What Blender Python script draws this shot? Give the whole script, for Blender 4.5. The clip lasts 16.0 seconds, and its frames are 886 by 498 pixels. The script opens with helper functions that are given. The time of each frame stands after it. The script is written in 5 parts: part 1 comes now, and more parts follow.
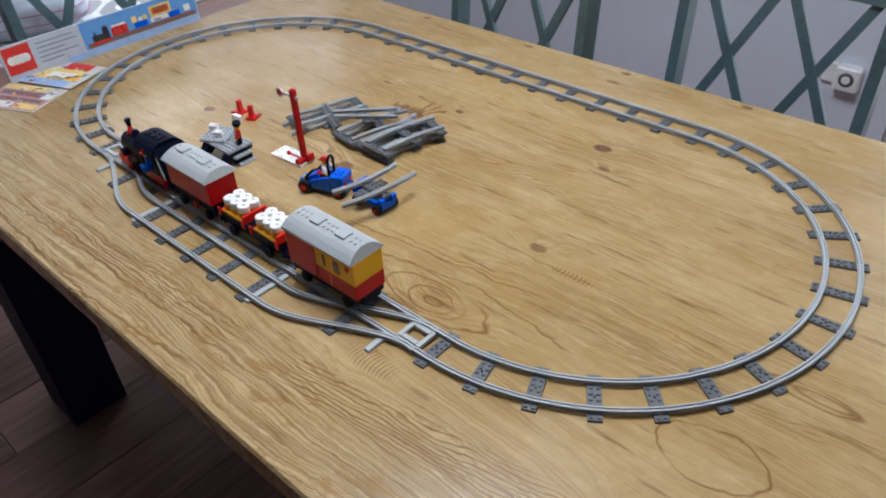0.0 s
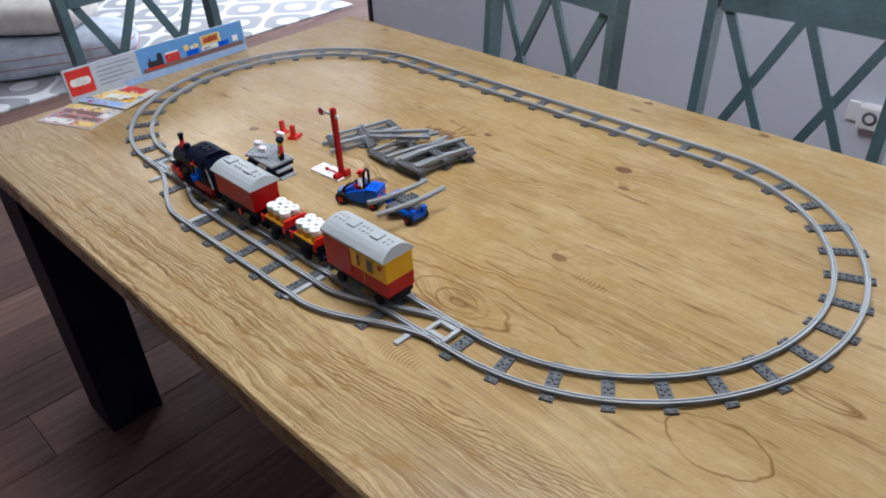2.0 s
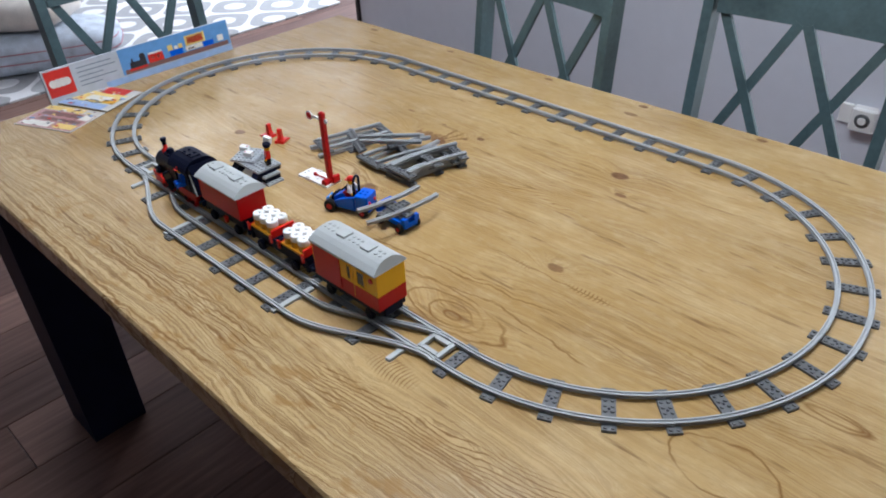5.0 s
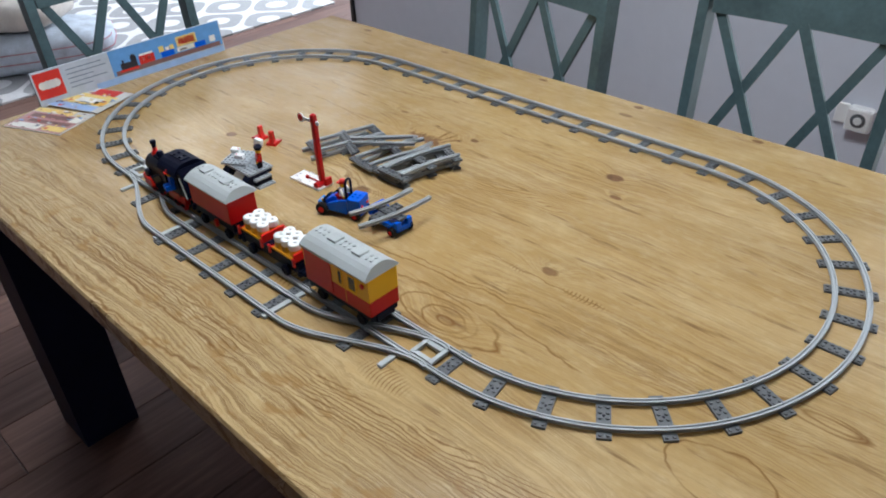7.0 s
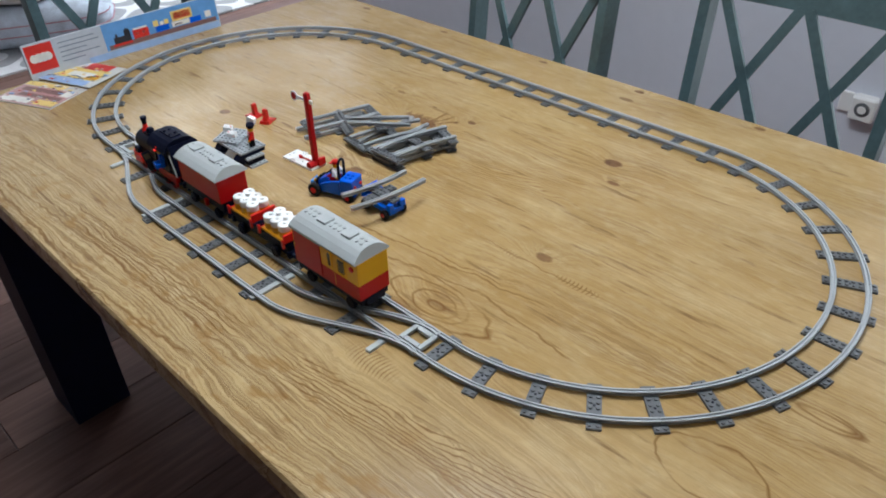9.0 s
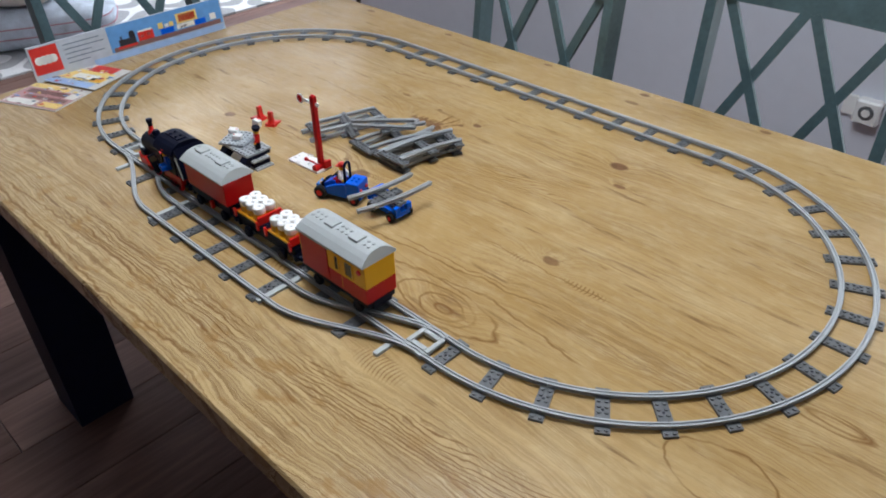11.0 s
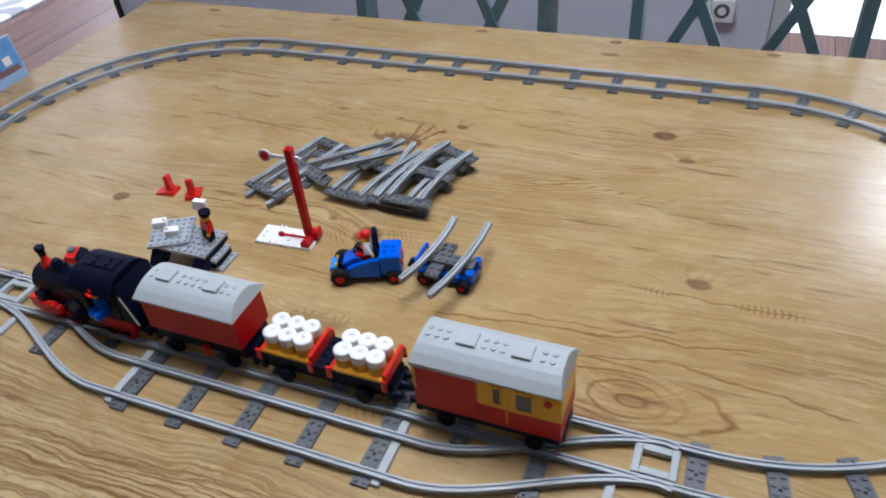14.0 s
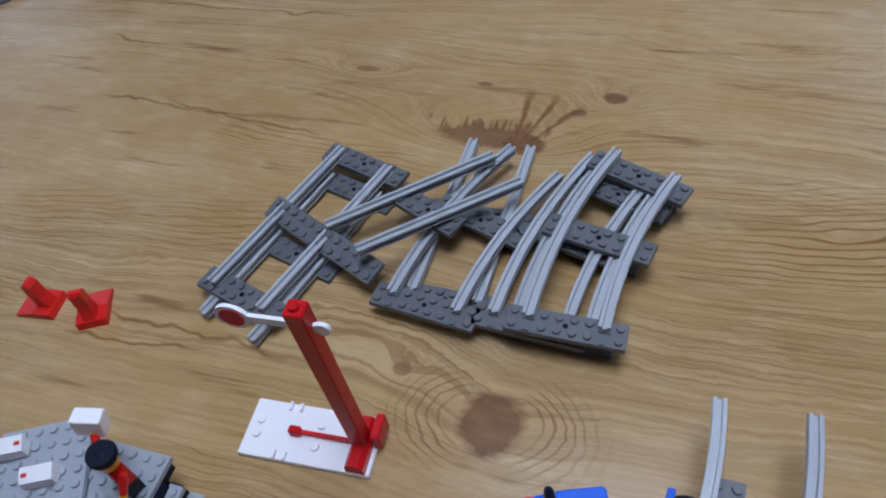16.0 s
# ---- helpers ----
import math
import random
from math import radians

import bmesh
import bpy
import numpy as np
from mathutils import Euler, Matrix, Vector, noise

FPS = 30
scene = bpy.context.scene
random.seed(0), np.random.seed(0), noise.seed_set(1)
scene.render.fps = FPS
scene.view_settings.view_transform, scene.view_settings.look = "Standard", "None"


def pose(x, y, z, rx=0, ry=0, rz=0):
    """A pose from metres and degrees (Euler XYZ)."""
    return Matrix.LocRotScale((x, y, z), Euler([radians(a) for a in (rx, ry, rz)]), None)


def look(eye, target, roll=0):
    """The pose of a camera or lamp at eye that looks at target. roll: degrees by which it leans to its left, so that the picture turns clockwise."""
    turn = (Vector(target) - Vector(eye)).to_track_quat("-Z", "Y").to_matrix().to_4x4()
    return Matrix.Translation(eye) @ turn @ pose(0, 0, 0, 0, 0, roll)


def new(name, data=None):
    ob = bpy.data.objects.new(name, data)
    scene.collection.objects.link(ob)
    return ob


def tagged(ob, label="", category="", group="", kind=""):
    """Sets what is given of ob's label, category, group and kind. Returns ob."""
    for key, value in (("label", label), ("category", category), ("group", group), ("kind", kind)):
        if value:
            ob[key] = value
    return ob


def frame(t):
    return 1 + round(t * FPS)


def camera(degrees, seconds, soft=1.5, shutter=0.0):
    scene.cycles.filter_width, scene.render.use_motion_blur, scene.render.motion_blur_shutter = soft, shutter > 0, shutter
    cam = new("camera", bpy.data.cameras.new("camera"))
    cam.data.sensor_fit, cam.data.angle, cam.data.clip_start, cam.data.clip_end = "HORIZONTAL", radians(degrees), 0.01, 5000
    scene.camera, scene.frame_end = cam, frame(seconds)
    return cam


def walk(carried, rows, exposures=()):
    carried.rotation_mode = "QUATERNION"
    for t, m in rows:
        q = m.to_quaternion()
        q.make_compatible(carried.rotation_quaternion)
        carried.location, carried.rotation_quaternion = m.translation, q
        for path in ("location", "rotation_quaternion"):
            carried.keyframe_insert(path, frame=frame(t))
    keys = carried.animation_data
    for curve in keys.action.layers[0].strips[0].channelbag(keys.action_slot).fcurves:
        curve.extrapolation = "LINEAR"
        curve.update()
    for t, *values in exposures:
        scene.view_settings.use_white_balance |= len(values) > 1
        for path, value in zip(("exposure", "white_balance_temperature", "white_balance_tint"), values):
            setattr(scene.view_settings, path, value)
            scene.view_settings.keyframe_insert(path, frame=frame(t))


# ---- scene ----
cam = camera(61.8, 16.0, soft=1.9, shutter=0.2)
PATH = [
    (0, (0.432, -0.749, 1.362), (-0.671, 0.395, 0.148), -3.1),
    (0.2, (0.459, -0.758, 1.377), (-0.694, 0.382, 0.206), -2.8),
    (0.5, (0.473, -0.778, 1.379), (-0.722, 0.395, 0.286), -2.5),
    (0.8, (0.481, -0.792, 1.368), (-0.722, 0.341, 0.242), -3.7),
    (1, (0.491, -0.797, 1.363), (-0.696, 0.355, 0.237), -3.2),
    (1.5, (0.495, -0.811, 1.364), (-0.697, 0.342, 0.246), -3.2),
    (2, (0.488, -0.807, 1.362), (-0.711, 0.335, 0.241), -3.1),
    (2.5, (0.477, -0.8, 1.366), (-0.73, 0.349, 0.26), -3.1),
    (3, (0.471, -0.795, 1.362), (-0.728, 0.352, 0.244), -2.9),
    (3.5, (0.471, -0.791, 1.368), (-0.723, 0.354, 0.244), -3.2),
    (4, (0.467, -0.79, 1.363), (-0.719, 0.366, 0.242), -2.8),
    (6.5, (0.448, -0.775, 1.356), (-0.717, 0.39, 0.222), -2.6),
    (7, (0.45, -0.772, 1.355), (-0.716, 0.397, 0.226), -2.5),
    (7.5, (0.452, -0.766, 1.354), (-0.716, 0.396, 0.219), -3.1),
    (8, (0.45, -0.759, 1.353), (-0.704, 0.406, 0.208), -2.6),
    (8.5, (0.449, -0.753, 1.347), (-0.7, 0.408, 0.194), -2.2),
    (9, (0.446, -0.754, 1.346), (-0.702, 0.395, 0.178), -1.5),
    (11.5, (0.438, -0.76, 1.347), (-0.717, 0.391, 0.188), -1.4),
    (12, (0.437, -0.762, 1.349), (-0.723, 0.393, 0.199), -1.3),
    (12.5, (0.435, -0.757, 1.346), (-0.71, 0.407, 0.191), -0.9),
    (12.7, (0.420, -0.750, 1.346), (-0.703, 0.422, 0.177), -0.7),
    (13, (0.353, -0.742, 1.337), (-0.662, 0.516, 0.159), 1.7),
    (13.2, (0.268, -0.746, 1.328), (-0.648, 0.589, 0.154), 1.5),
    (13.5, (0.13, -0.757, 1.313), (-0.602, 0.635, 0.078), -3.5),
    (13.8, (0.033, -0.725, 1.302), (-0.637, 0.700, 0.069), -4.0),
    (14, (-0.025, -0.695, 1.285), (-0.683, 0.699, 0.01), -5.9),
    (14.5, (-0.186, -0.628, 1.266), (-0.631, 0.808, -0.053), -6.1),
    (14.7, (-0.218, -0.598, 1.250), (-0.636, 0.814, -0.104), -6.2),
    (15, (-0.252, -0.508, 1.217), (-0.725, 0.858, -0.165), -7.9),
    (15.3, (-0.289, -0.395, 1.182), (-0.803, 0.908, -0.245), -7.6),
    (15.5, (-0.304, -0.34, 1.148), (-0.851, 0.907, -0.318), -9.1),
    (15.7, (-0.314, -0.303, 1.124), (-0.877, 0.870, -0.394), -11.0),
    (16, (-0.326, -0.269, 1.104), (-0.885, 0.872, -0.44), -11.8),
]
LIGHTNESS = [(0.0, -0.14, 5950, 12), (0.5, -0.06, 5950, 12), (4.0, -0.04, 5950, 12), (8.0, -0.12, 6080, 8), (9.0, -0.14, 6050, 8), (11.5, -0.13, 6100, 11), (12.0, -0.05, 6100, 12), (12.5, 0.06, 6050, 13),
             (13.0, -0.04, 5950, 12), (13.5, -0.08, 6050, 12), (14.0, -0.16, 5750, 13), (14.5, -0.42, 6030, 12), (15.0, -0.62, 6200, 13), (15.5, -0.32, 5900, 14), (16.0, -0.75, 5250, 18)]
walk(cam, [(t, look(eye, target, roll)) for t, eye, target, roll in PATH], LIGHTNESS)

# ---- light ----
T = 0.75            # height of the table top
WALL_Y = 1.69       # room face of the long wall
world = bpy.data.worlds.new("world")
scene.world = world
world.use_nodes = True
wn = world.node_tree
sky = wn.nodes.new("ShaderNodeTexSky")
sky.sky_type, sky.sun_disc = "NISHITA", False
sky.sun_elevation, sky.sun_rotation = radians(35), radians(20)
wn.nodes["Background"].inputs[1].default_value = 0.12
wn.links.new(sky.outputs[0], wn.nodes["Background"].inputs[0])
scene.view_settings.exposure = 0.0


def area_lamp(name, m, sx, sy, watts, color):
    data = bpy.data.lights.new(name, "AREA")
    data.shape, data.size, data.size_y, data.energy, data.color = "RECTANGLE", sx, sy, watts, color
    ob = new(name, data)
    ob.matrix_world = m
    return ob


# added fill, unseen; brightens the rug, kept off the floor under the table
area_lamp("daylight_far_window", look((-4.05, 3.9, 1.6), (-3.3, -1.0, 0.1)), 1.4, 1.4, 175, (0.9, 0.95, 1.0))
# added overhead fill without a fixture, placed to lift the cushions
area_lamp("far_ceiling_lamp", look((-4.5, 1.3, 2.47), (-4.5001, 1.3, 0)), 0.9, 0.9, 9, (1.0, 0.96, 0.9))

# ---- materials ----


class Nodes:
    """Short hands for node materials."""

    def __init__(self, name, rough=0.5, metal=0.0, color=(0.5, 0.5, 0.5), coat=0.0):
        self.mat = bpy.data.materials.new(name)
        self.mat.use_nodes = True
        self.tree = self.mat.node_tree
        self.bsdf = self.tree.nodes["Principled BSDF"]
        self.set(self.bsdf, "Roughness", rough)
        self.set(self.bsdf, "Metallic", metal)
        self.set(self.bsdf, "Base Color", (*color, 1))
        self.set(self.bsdf, "Coat Weight", coat)

    def node(self, kind, **inputs):
        n = self.tree.nodes.new(kind)
        for k, v in inputs.items():
            self.set(n, k.replace("_", " "), v)
        return n

    def set(self, n, key, v):
        if isinstance(v, bpy.types.NodeSocket):
            self.tree.links.new(v, n.inputs[key])
        else:
            n.inputs[key].default_value = v

    def math(self, op, a, b=0.0, c=0.0, clamp=False):
        n = self.tree.nodes.new("ShaderNodeMath")
        n.operation, n.use_clamp = op, clamp
        for i, v in enumerate((a, b, c)):
            self.set(n, i, v)
        return n.outputs[0]

    def vec(self, op, a, b=(0, 0, 0)):
        n = self.tree.nodes.new("ShaderNodeVectorMath")
        n.operation = op
        self.set(n, 0, a)
        self.set(n, 1, b)
        return n.outputs["Value"] if op in ("LENGTH", "DOT_PRODUCT") else n.outputs[0]

    def coords(self, kind="Object"):
        return self.tree.nodes.new("ShaderNodeTexCoord").outputs[kind]

    def noise(self, vector, scale, detail=3.0, rough=0.5, distort=0.0):
        n = self.node("ShaderNodeTexNoise", Scale=scale, Detail=detail, Roughness=rough, Distortion=distort)
        self.set(n, "Vector", vector)
        return n.outputs["Fac"]

    def ramp(self, fac, *stops):
        n = self.tree.nodes.new("ShaderNodeValToRGB")
        self.set(n, "Fac", fac)
        el = n.color_ramp.elements
        while len(el) < len(stops):
            el.new(0.5)
        for e, (p, c) in zip(el, stops):
            e.position = p
            e.color = (*c, 1) if not isinstance(c, float) else (c, c, c, 1)
        return n.outputs["Color"]

    def mix(self, fac, a, b, mode="MIX"):
        n = self.tree.nodes.new("ShaderNodeMix")
        n.data_type, n.blend_type = "RGBA", mode
        self.set(n, 0, fac)
        for i, v in ((6, a), (7, b)):
            self.set(n, i, v if isinstance(v, bpy.types.NodeSocket) else (*v, 1))
        return n.outputs[2]

    def bump(self, height, strength=0.3, distance=0.001):
        n = self.node("ShaderNodeBump", Strength=strength, Distance=distance, Height=height)
        self.set(self.bsdf, "Normal", n.outputs[0])


def plastic(name, color, rough=0.3, spread=0.06, shine=0.5):
    """Moulded toy plastic, a little scuffed, no two pieces quite alike."""
    m = Nodes(name, rough, 0, color)
    rnd = m.tree.nodes.new("ShaderNodeObjectInfo").outputs["Random"]
    p = m.coords()
    f = m.math("ADD", m.math("MULTIPLY", m.noise(p, 25, 2), 0.6), m.math("MULTIPLY", rnd, 0.4))
    lo, hi = [tuple(min(1, c * k) for c in color) for k in (1 - spread, 1 + spread)]
    m.set(m.bsdf, "Base Color", m.ramp(f, (0.25, lo), (0.75, hi)))
    m.set(m.bsdf, "Roughness", m.math("MULTIPLY_ADD", m.noise(p, 60, 2), 0.12, rough - 0.05))
    m.set(m.bsdf, "IOR", 1.53)
    m.set(m.bsdf, "Specular IOR Level", shine)
    return m.mat


M_RAIL = plastic("light_grey_plastic", (0.42, 0.445, 0.455), 0.34)
M_SLEEPER = plastic("dark_grey_plastic", (0.118, 0.125, 0.130), 0.42)
M_LGREY = plastic("pale_grey_plastic", (0.44, 0.47, 0.465), 0.5, 0.03, 0.3)
M_PLATE = plastic("plate_grey_plastic", (0.36, 0.39, 0.41), 0.32)
M_RED = plastic("red_plastic", (0.53, 0.006, 0.008), 0.33, shine=0.22)
M_BRIGHTRED = plastic("bright_red_plastic", (0.68, 0.016, 0.010), 0.3, shine=0.35)
M_YELLOW = plastic("yellow_plastic", (0.92, 0.50, 0.010), 0.3, shine=0.3)
M_AMBER = plastic("amber_plastic", (0.80, 0.40, 0.015), 0.3)
M_WHITE = plastic("white_plastic", (0.92, 0.92, 0.90), 0.35, 0.02)
M_BLACK = plastic("black_plastic", (0.0028, 0.0045, 0.016), 0.42, shine=0.12)
M_BLUE = plastic("blue_plastic", (0.002, 0.108, 0.66), 0.3, shine=0.22)
M_SKYBLUE = plastic("light_blue_plastic", (0.04, 0.27, 0.72), 0.3)
M_RUBBER = plastic("black_rubber", (0.006, 0.006, 0.008), 0.7, shine=0.25)
M_ORANGE = plastic("orange_plastic", (0.80, 0.13, 0.012), 0.3)
M_GLASS = Nodes("dark_window", 0.08, 0, (0.045, 0.04, 0.035)).mat

# knots: x, y, length, width, pull on the grain, darkness
KNOTS = [
    (-0.025, -0.090, 0.015, 0.0095, 0.7, 0.8), (-0.101, 0.191, 0.017, 0.0125, 0.4, 1.0), (-0.066, 0.137, 0.013, 0.006, 0.4, 0.9),
    (-0.372, 0.147, 0.010, 0.007, 0.6, 0.9), (-0.396, -0.113, 0.020, 0.020, 0.35, 0.92), (-0.752, -0.126, 0.014, 0.011, 0.2, 1.0),
    (-0.454, 0.096, 0.042, 0.014, 0.8, 0.85), (-0.221, 0.460, 0.012, 0.007, 0.4, 0.9), (0.019, 0.463, 0.012, 0.007, 0.4, 0.9),
    (-0.221, 0.415, 0.018, 0.007, 0.3, 0.7), (-0.067, -0.258, 0.036, 0.013, 0.8, 0.1), (-0.426, 0.091, 0.018, 0.012, 0.3, 1.0),
    (-0.566, 0.156, 0.011, 0.004, 0.8, 0.7), (-0.453, 0.460, 0.013, 0.006, 0.4, 0.8), (0.30, -0.36, 0.03, 0.010, 1.0, 0.05),
    (-0.469, 0.150, 0.007, 0.003, 0.2, 0.7), (-0.395, 0.128, 0.006, 0.0035, 0.2, 0.7), (-0.74, 0.455, 0.012, 0.006, 0.4, 0.7),
    (-1.01, 0.452, 0.016, 0.007, 0.4, 0.8), (-0.452, -0.093, 0.007, 0.005, 0.2, 0.7), (-0.388, -0.254, 0.042, 0.010, 0.6, 0.35), (-0.090, -0.286, 0.036, 0.007, 0.2, 0.40),
]
# growth rings: x, y, half length, half width
RINGS = [(-0.100, -0.256, 0.122, 0.036), (-0.067, -0.259, 0.034, 0.020), (-0.062, -0.260, 0.013, 0.006), (-0.078, -0.257, 0.062, 0.028),
         (0.305, -0.256, 0.055, 0.036), (0.352, -0.117, 0.046, 0.012), (0.362, -0.116, 0.030, 0.006)]
# combs of short arcs beside a knot: x, y, half length, half width, spacing, bend
COMBS = [(-0.062, -0.113, 0.018, 0.0065, 0.0058, 40.0), (0.045, -0.111, 0.038, 0.0075, 0.0062, -30.0),
         (-0.285, -0.330, 0.030, 0.022, 0.0080, 10.0), (-0.045, -0.381, 0.040, 0.017, 0.0056, 14.0)]
# rings of fine grain round a knot: x, y, reach, inner edge, spacing, stretch along the board
HALOS = [(-0.396, -0.113, 0.044, 0.019, 0.0040, 1.45), (-0.025, -0.090, 0.018, 0.010, 0.0034, 1.7), (-0.372, 0.147, 0.016, 0.008, 0.0034, 1.8)]
# bands of close parallel grain: from x, y to x, y, half width, spacing, strength
BANDS = [(-0.62, -0.478, -0.16, -0.460, 0.021, 0.0060, 1.6), (-0.17, -0.460, 0.30, -0.392, 0.030, 0.0057, 1.6), (-0.70, 0.075, -0.44, 0.050, 0.022, 0.0050, 0.45),
         (-0.62, -0.175, -0.25, -0.190, 0.020, 0.0050, 0.4), (-0.345, 0.030, -0.06, 0.078, 0.046, 0.0050, 0.7), (-0.34, -0.036, -0.10, -0.016, 0.024, 0.0044, 0.45), (-0.82, -0.040, -0.52, -0.005, 0.030, 0.0052, 0.45), (0.10, -0.190, 0.42, -0.150, 0.026, 0.0052, 0.5)]
# long dark grain lines: from x, y to x, y, half width
STREAKS = [(-0.647, -0.094, -0.520, -0.101, 0.0016), (-0.668, -0.114, -0.575, -0.108, 0.0013), (-0.709, 0.094, -0.578, 0.078, 0.0014), (-0.818, 0.169, -0.756, 0.164, 0.0014),
           (-0.277, -0.208, 0.042, -0.170, 0.0015), (-0.219, -0.188, -0.029, -0.173, 0.0012), (-0.161, -0.229, -0.037, -0.205, 0.0014), (-0.037, -0.205, 0.119, -0.226, 0.0018),
           (-0.121, -0.111, 0.080, -0.112, 0.0012), (-0.800, -0.529, -0.410, -0.537, 0.0030), (-0.410, -0.537, -0.215, -0.520, 0.0030), (-0.800, -0.511, -0.490, -0.492, 0.0024),
           (-0.490, -0.492, -0.060, -0.478, 0.0026), (-0.846, 0.224, -0.611, 0.221, 0.0014), (-0.775, 0.095, -0.663, 0.087, 0.0013), (-0.70, -0.468, -0.20, -0.442, 0.0014)]


def pine(name):
    """Waxed pine: long uneven grain that swirls round the knots, worn rough along the front edge."""
    m = Nodes(name, 0.3)
    p = m.coords()
    sep = m.tree.nodes.new("ShaderNodeSeparateXYZ")
    m.set(sep, 0, p)
    x, y = sep.outputs[0], sep.outputs[1]
    front = m.math("MULTIPLY_ADD", y, -9.0, -3.15, clamp=True)
    wob = m.noise(m.vec("MULTIPLY", p, (0.9, 2.8, 1.0)), 2.6, 2, 0.5)
    rag = m.noise(m.vec("MULTIPLY", p, (1.0, 1.6, 1.0)), 46, 3, 0.6)
    wave = m.noise(m.vec("MULTIPLY", p, (1.0, 1.4, 1.0)), 24, 2, 0.55)
    h = m.math("MULTIPLY_ADD", wob, 0.62, m.math("MULTIPLY_ADD", y, 7.0, m.math("MULTIPLY", rag, 0.05)))
    h = m.math("MULTIPLY_ADD", wave, m.math("MULTIPLY_ADD", front, 0.045, 0.020), h)
    blotch = m.noise(m.vec("MULTIPLY", p, (1.0, 1.8, 1.0)), 11.0, 4, 0.65)
    dark = halo = None
    for kx, ky, lx, ly, pull, deep in KNOTS:
        off = m.vec("SUBTRACT", p, (kx, ky, T))
        r = m.vec("LENGTH", m.vec("MULTIPLY", off, (1 / lx, 1 / ly, 0)))
        wide = m.vec("LENGTH", m.vec("MULTIPLY", off, (1 / (lx * 2.3), 1 / (ly * 2.2), 0)))
        bell = m.math("POWER", 2.718, m.math("MULTIPLY", m.math("MULTIPLY", wide, wide), -1.0))
        h = m.math("MULTIPLY_ADD", bell, 0.30 * pull, h)
        spot = m.math("SUBTRACT", 1.32, m.math("MULTIPLY_ADD", rag, 0.65, r))
        if lx > 0.04:       # resin stain, frayed on its far side
            fray = m.noise(m.vec("MULTIPLY", p, (260.0, 22.0, 0.0)), 1.0, 2, 0.6)
            s2 = m.tree.nodes.new("ShaderNodeSeparateXYZ")
            m.set(s2, 0, off)
            far = m.math("MULTIPLY", s2.outputs[1], 70.0, clamp=True)
            spot = m.math("MULTIPLY_ADD", m.math("MULTIPLY", m.math("SUBTRACT", fray, 0.50), 5.0), far, spot)
        spot = m.math("MULTIPLY", m.math("MULTIPLY", spot, 3.5, clamp=True), deep)
        dark = spot if dark is None else m.math("MAXIMUM", dark, spot)
        ring = m.math("MULTIPLY", bell, min(0.9, pull * 0.40))
        halo = ring if halo is None else m.math("MAXIMUM", halo, ring)
    mark = None
    bend = m.math("MULTIPLY", m.math("SUBTRACT", wave, 0.5), 0.48)
    mend = m.noise(p, 13.0, 2, 0.5)
    for cx, cy, lx, ly in RINGS:
        r = m.vec("LENGTH", m.vec("MULTIPLY", m.vec("SUBTRACT", p, (cx, cy, T)), (1 / lx, 1 / ly, 0)))
        d = m.math("ABSOLUTE", m.math("SUBTRACT", m.math("ADD", r, bend), 1.0))
        line = m.math("SUBTRACT", 1.0, m.math("MULTIPLY", d, ly / 0.0021), clamp=True)
        line = m.math("MULTIPLY", line, m.math("MULTIPLY_ADD", mend, 4.0, -1.1, clamp=True))
        mark = line if mark is None else m.math("MAXIMUM", mark, line)
    for cx, cy, lx, ly, gap, curl in COMBS:
        off = m.vec("SUBTRACT", p, (cx, cy, T))
        s2 = m.tree.nodes.new("ShaderNodeSeparateXYZ")
        m.set(s2, 0, off)
        mask = m.math("SUBTRACT", 1.15, m.vec("LENGTH", m.vec("MULTIPLY", off, (1 / lx, 1 / ly, 0))), clamp=True)
        u = m.math("SUBTRACT", s2.outputs[0], m.math("MULTIPLY", m.math("MULTIPLY", s2.outputs[1], s2.outputs[1]), curl))
        u = m.math("MULTIPLY_ADD", wave, gap * 0.9, u)
        line = m.math("MULTIPLY_ADD", m.math("SINE", m.math("MULTIPLY", u, 6.2832 / gap)), 1.3, -0.35, clamp=True)
        mark = m.math("MAXIMUM", mark, m.math("MULTIPLY", line, m.math("MULTIPLY", mask, 1.9, clamp=True)))
    for cx, cy, reach, core, gap, long in HALOS:
        off = m.vec("MULTIPLY", m.vec("SUBTRACT", p, (cx, cy, T)), (1 / long, 1, 0))
        r = m.vec("LENGTH", off)
        s2 = m.tree.nodes.new("ShaderNodeSeparateXYZ")
        m.set(s2, 0, m.vec("NORMALIZE", off))
        lobe = m.math("MULTIPLY_ADD", m.math("ABSOLUTE", s2.outputs[0]), 3.0, -1.0, clamp=True)
        u = m.math("MULTIPLY_ADD", wave, gap * 2.2, m.math("MULTIPLY_ADD", rag, gap * 1.1, r))
        line = m.math("MULTIPLY_ADD", m.math("SINE", m.math("MULTIPLY", u, 6.2832 / gap)), 2.2, -0.9, clamp=True)
        mask = m.math("MULTIPLY", m.math("SUBTRACT", reach, r), 60.0, clamp=True)
        mask = m.math("MULTIPLY", mask, m.math("MULTIPLY", m.math("MULTIPLY", m.math("SUBTRACT", r, core * 0.8), 200.0, clamp=True), lobe))
        mark = m.math("MAXIMUM", mark, m.math("MULTIPLY", m.math("MULTIPLY", line, mask), m.math("MULTIPLY_ADD", blotch, 1.5, -0.08, clamp=True)))
    drift = m.noise(m.vec("MULTIPLY", p, (1.0, 3.0, 1.0)), 9.0, 2, 0.5)
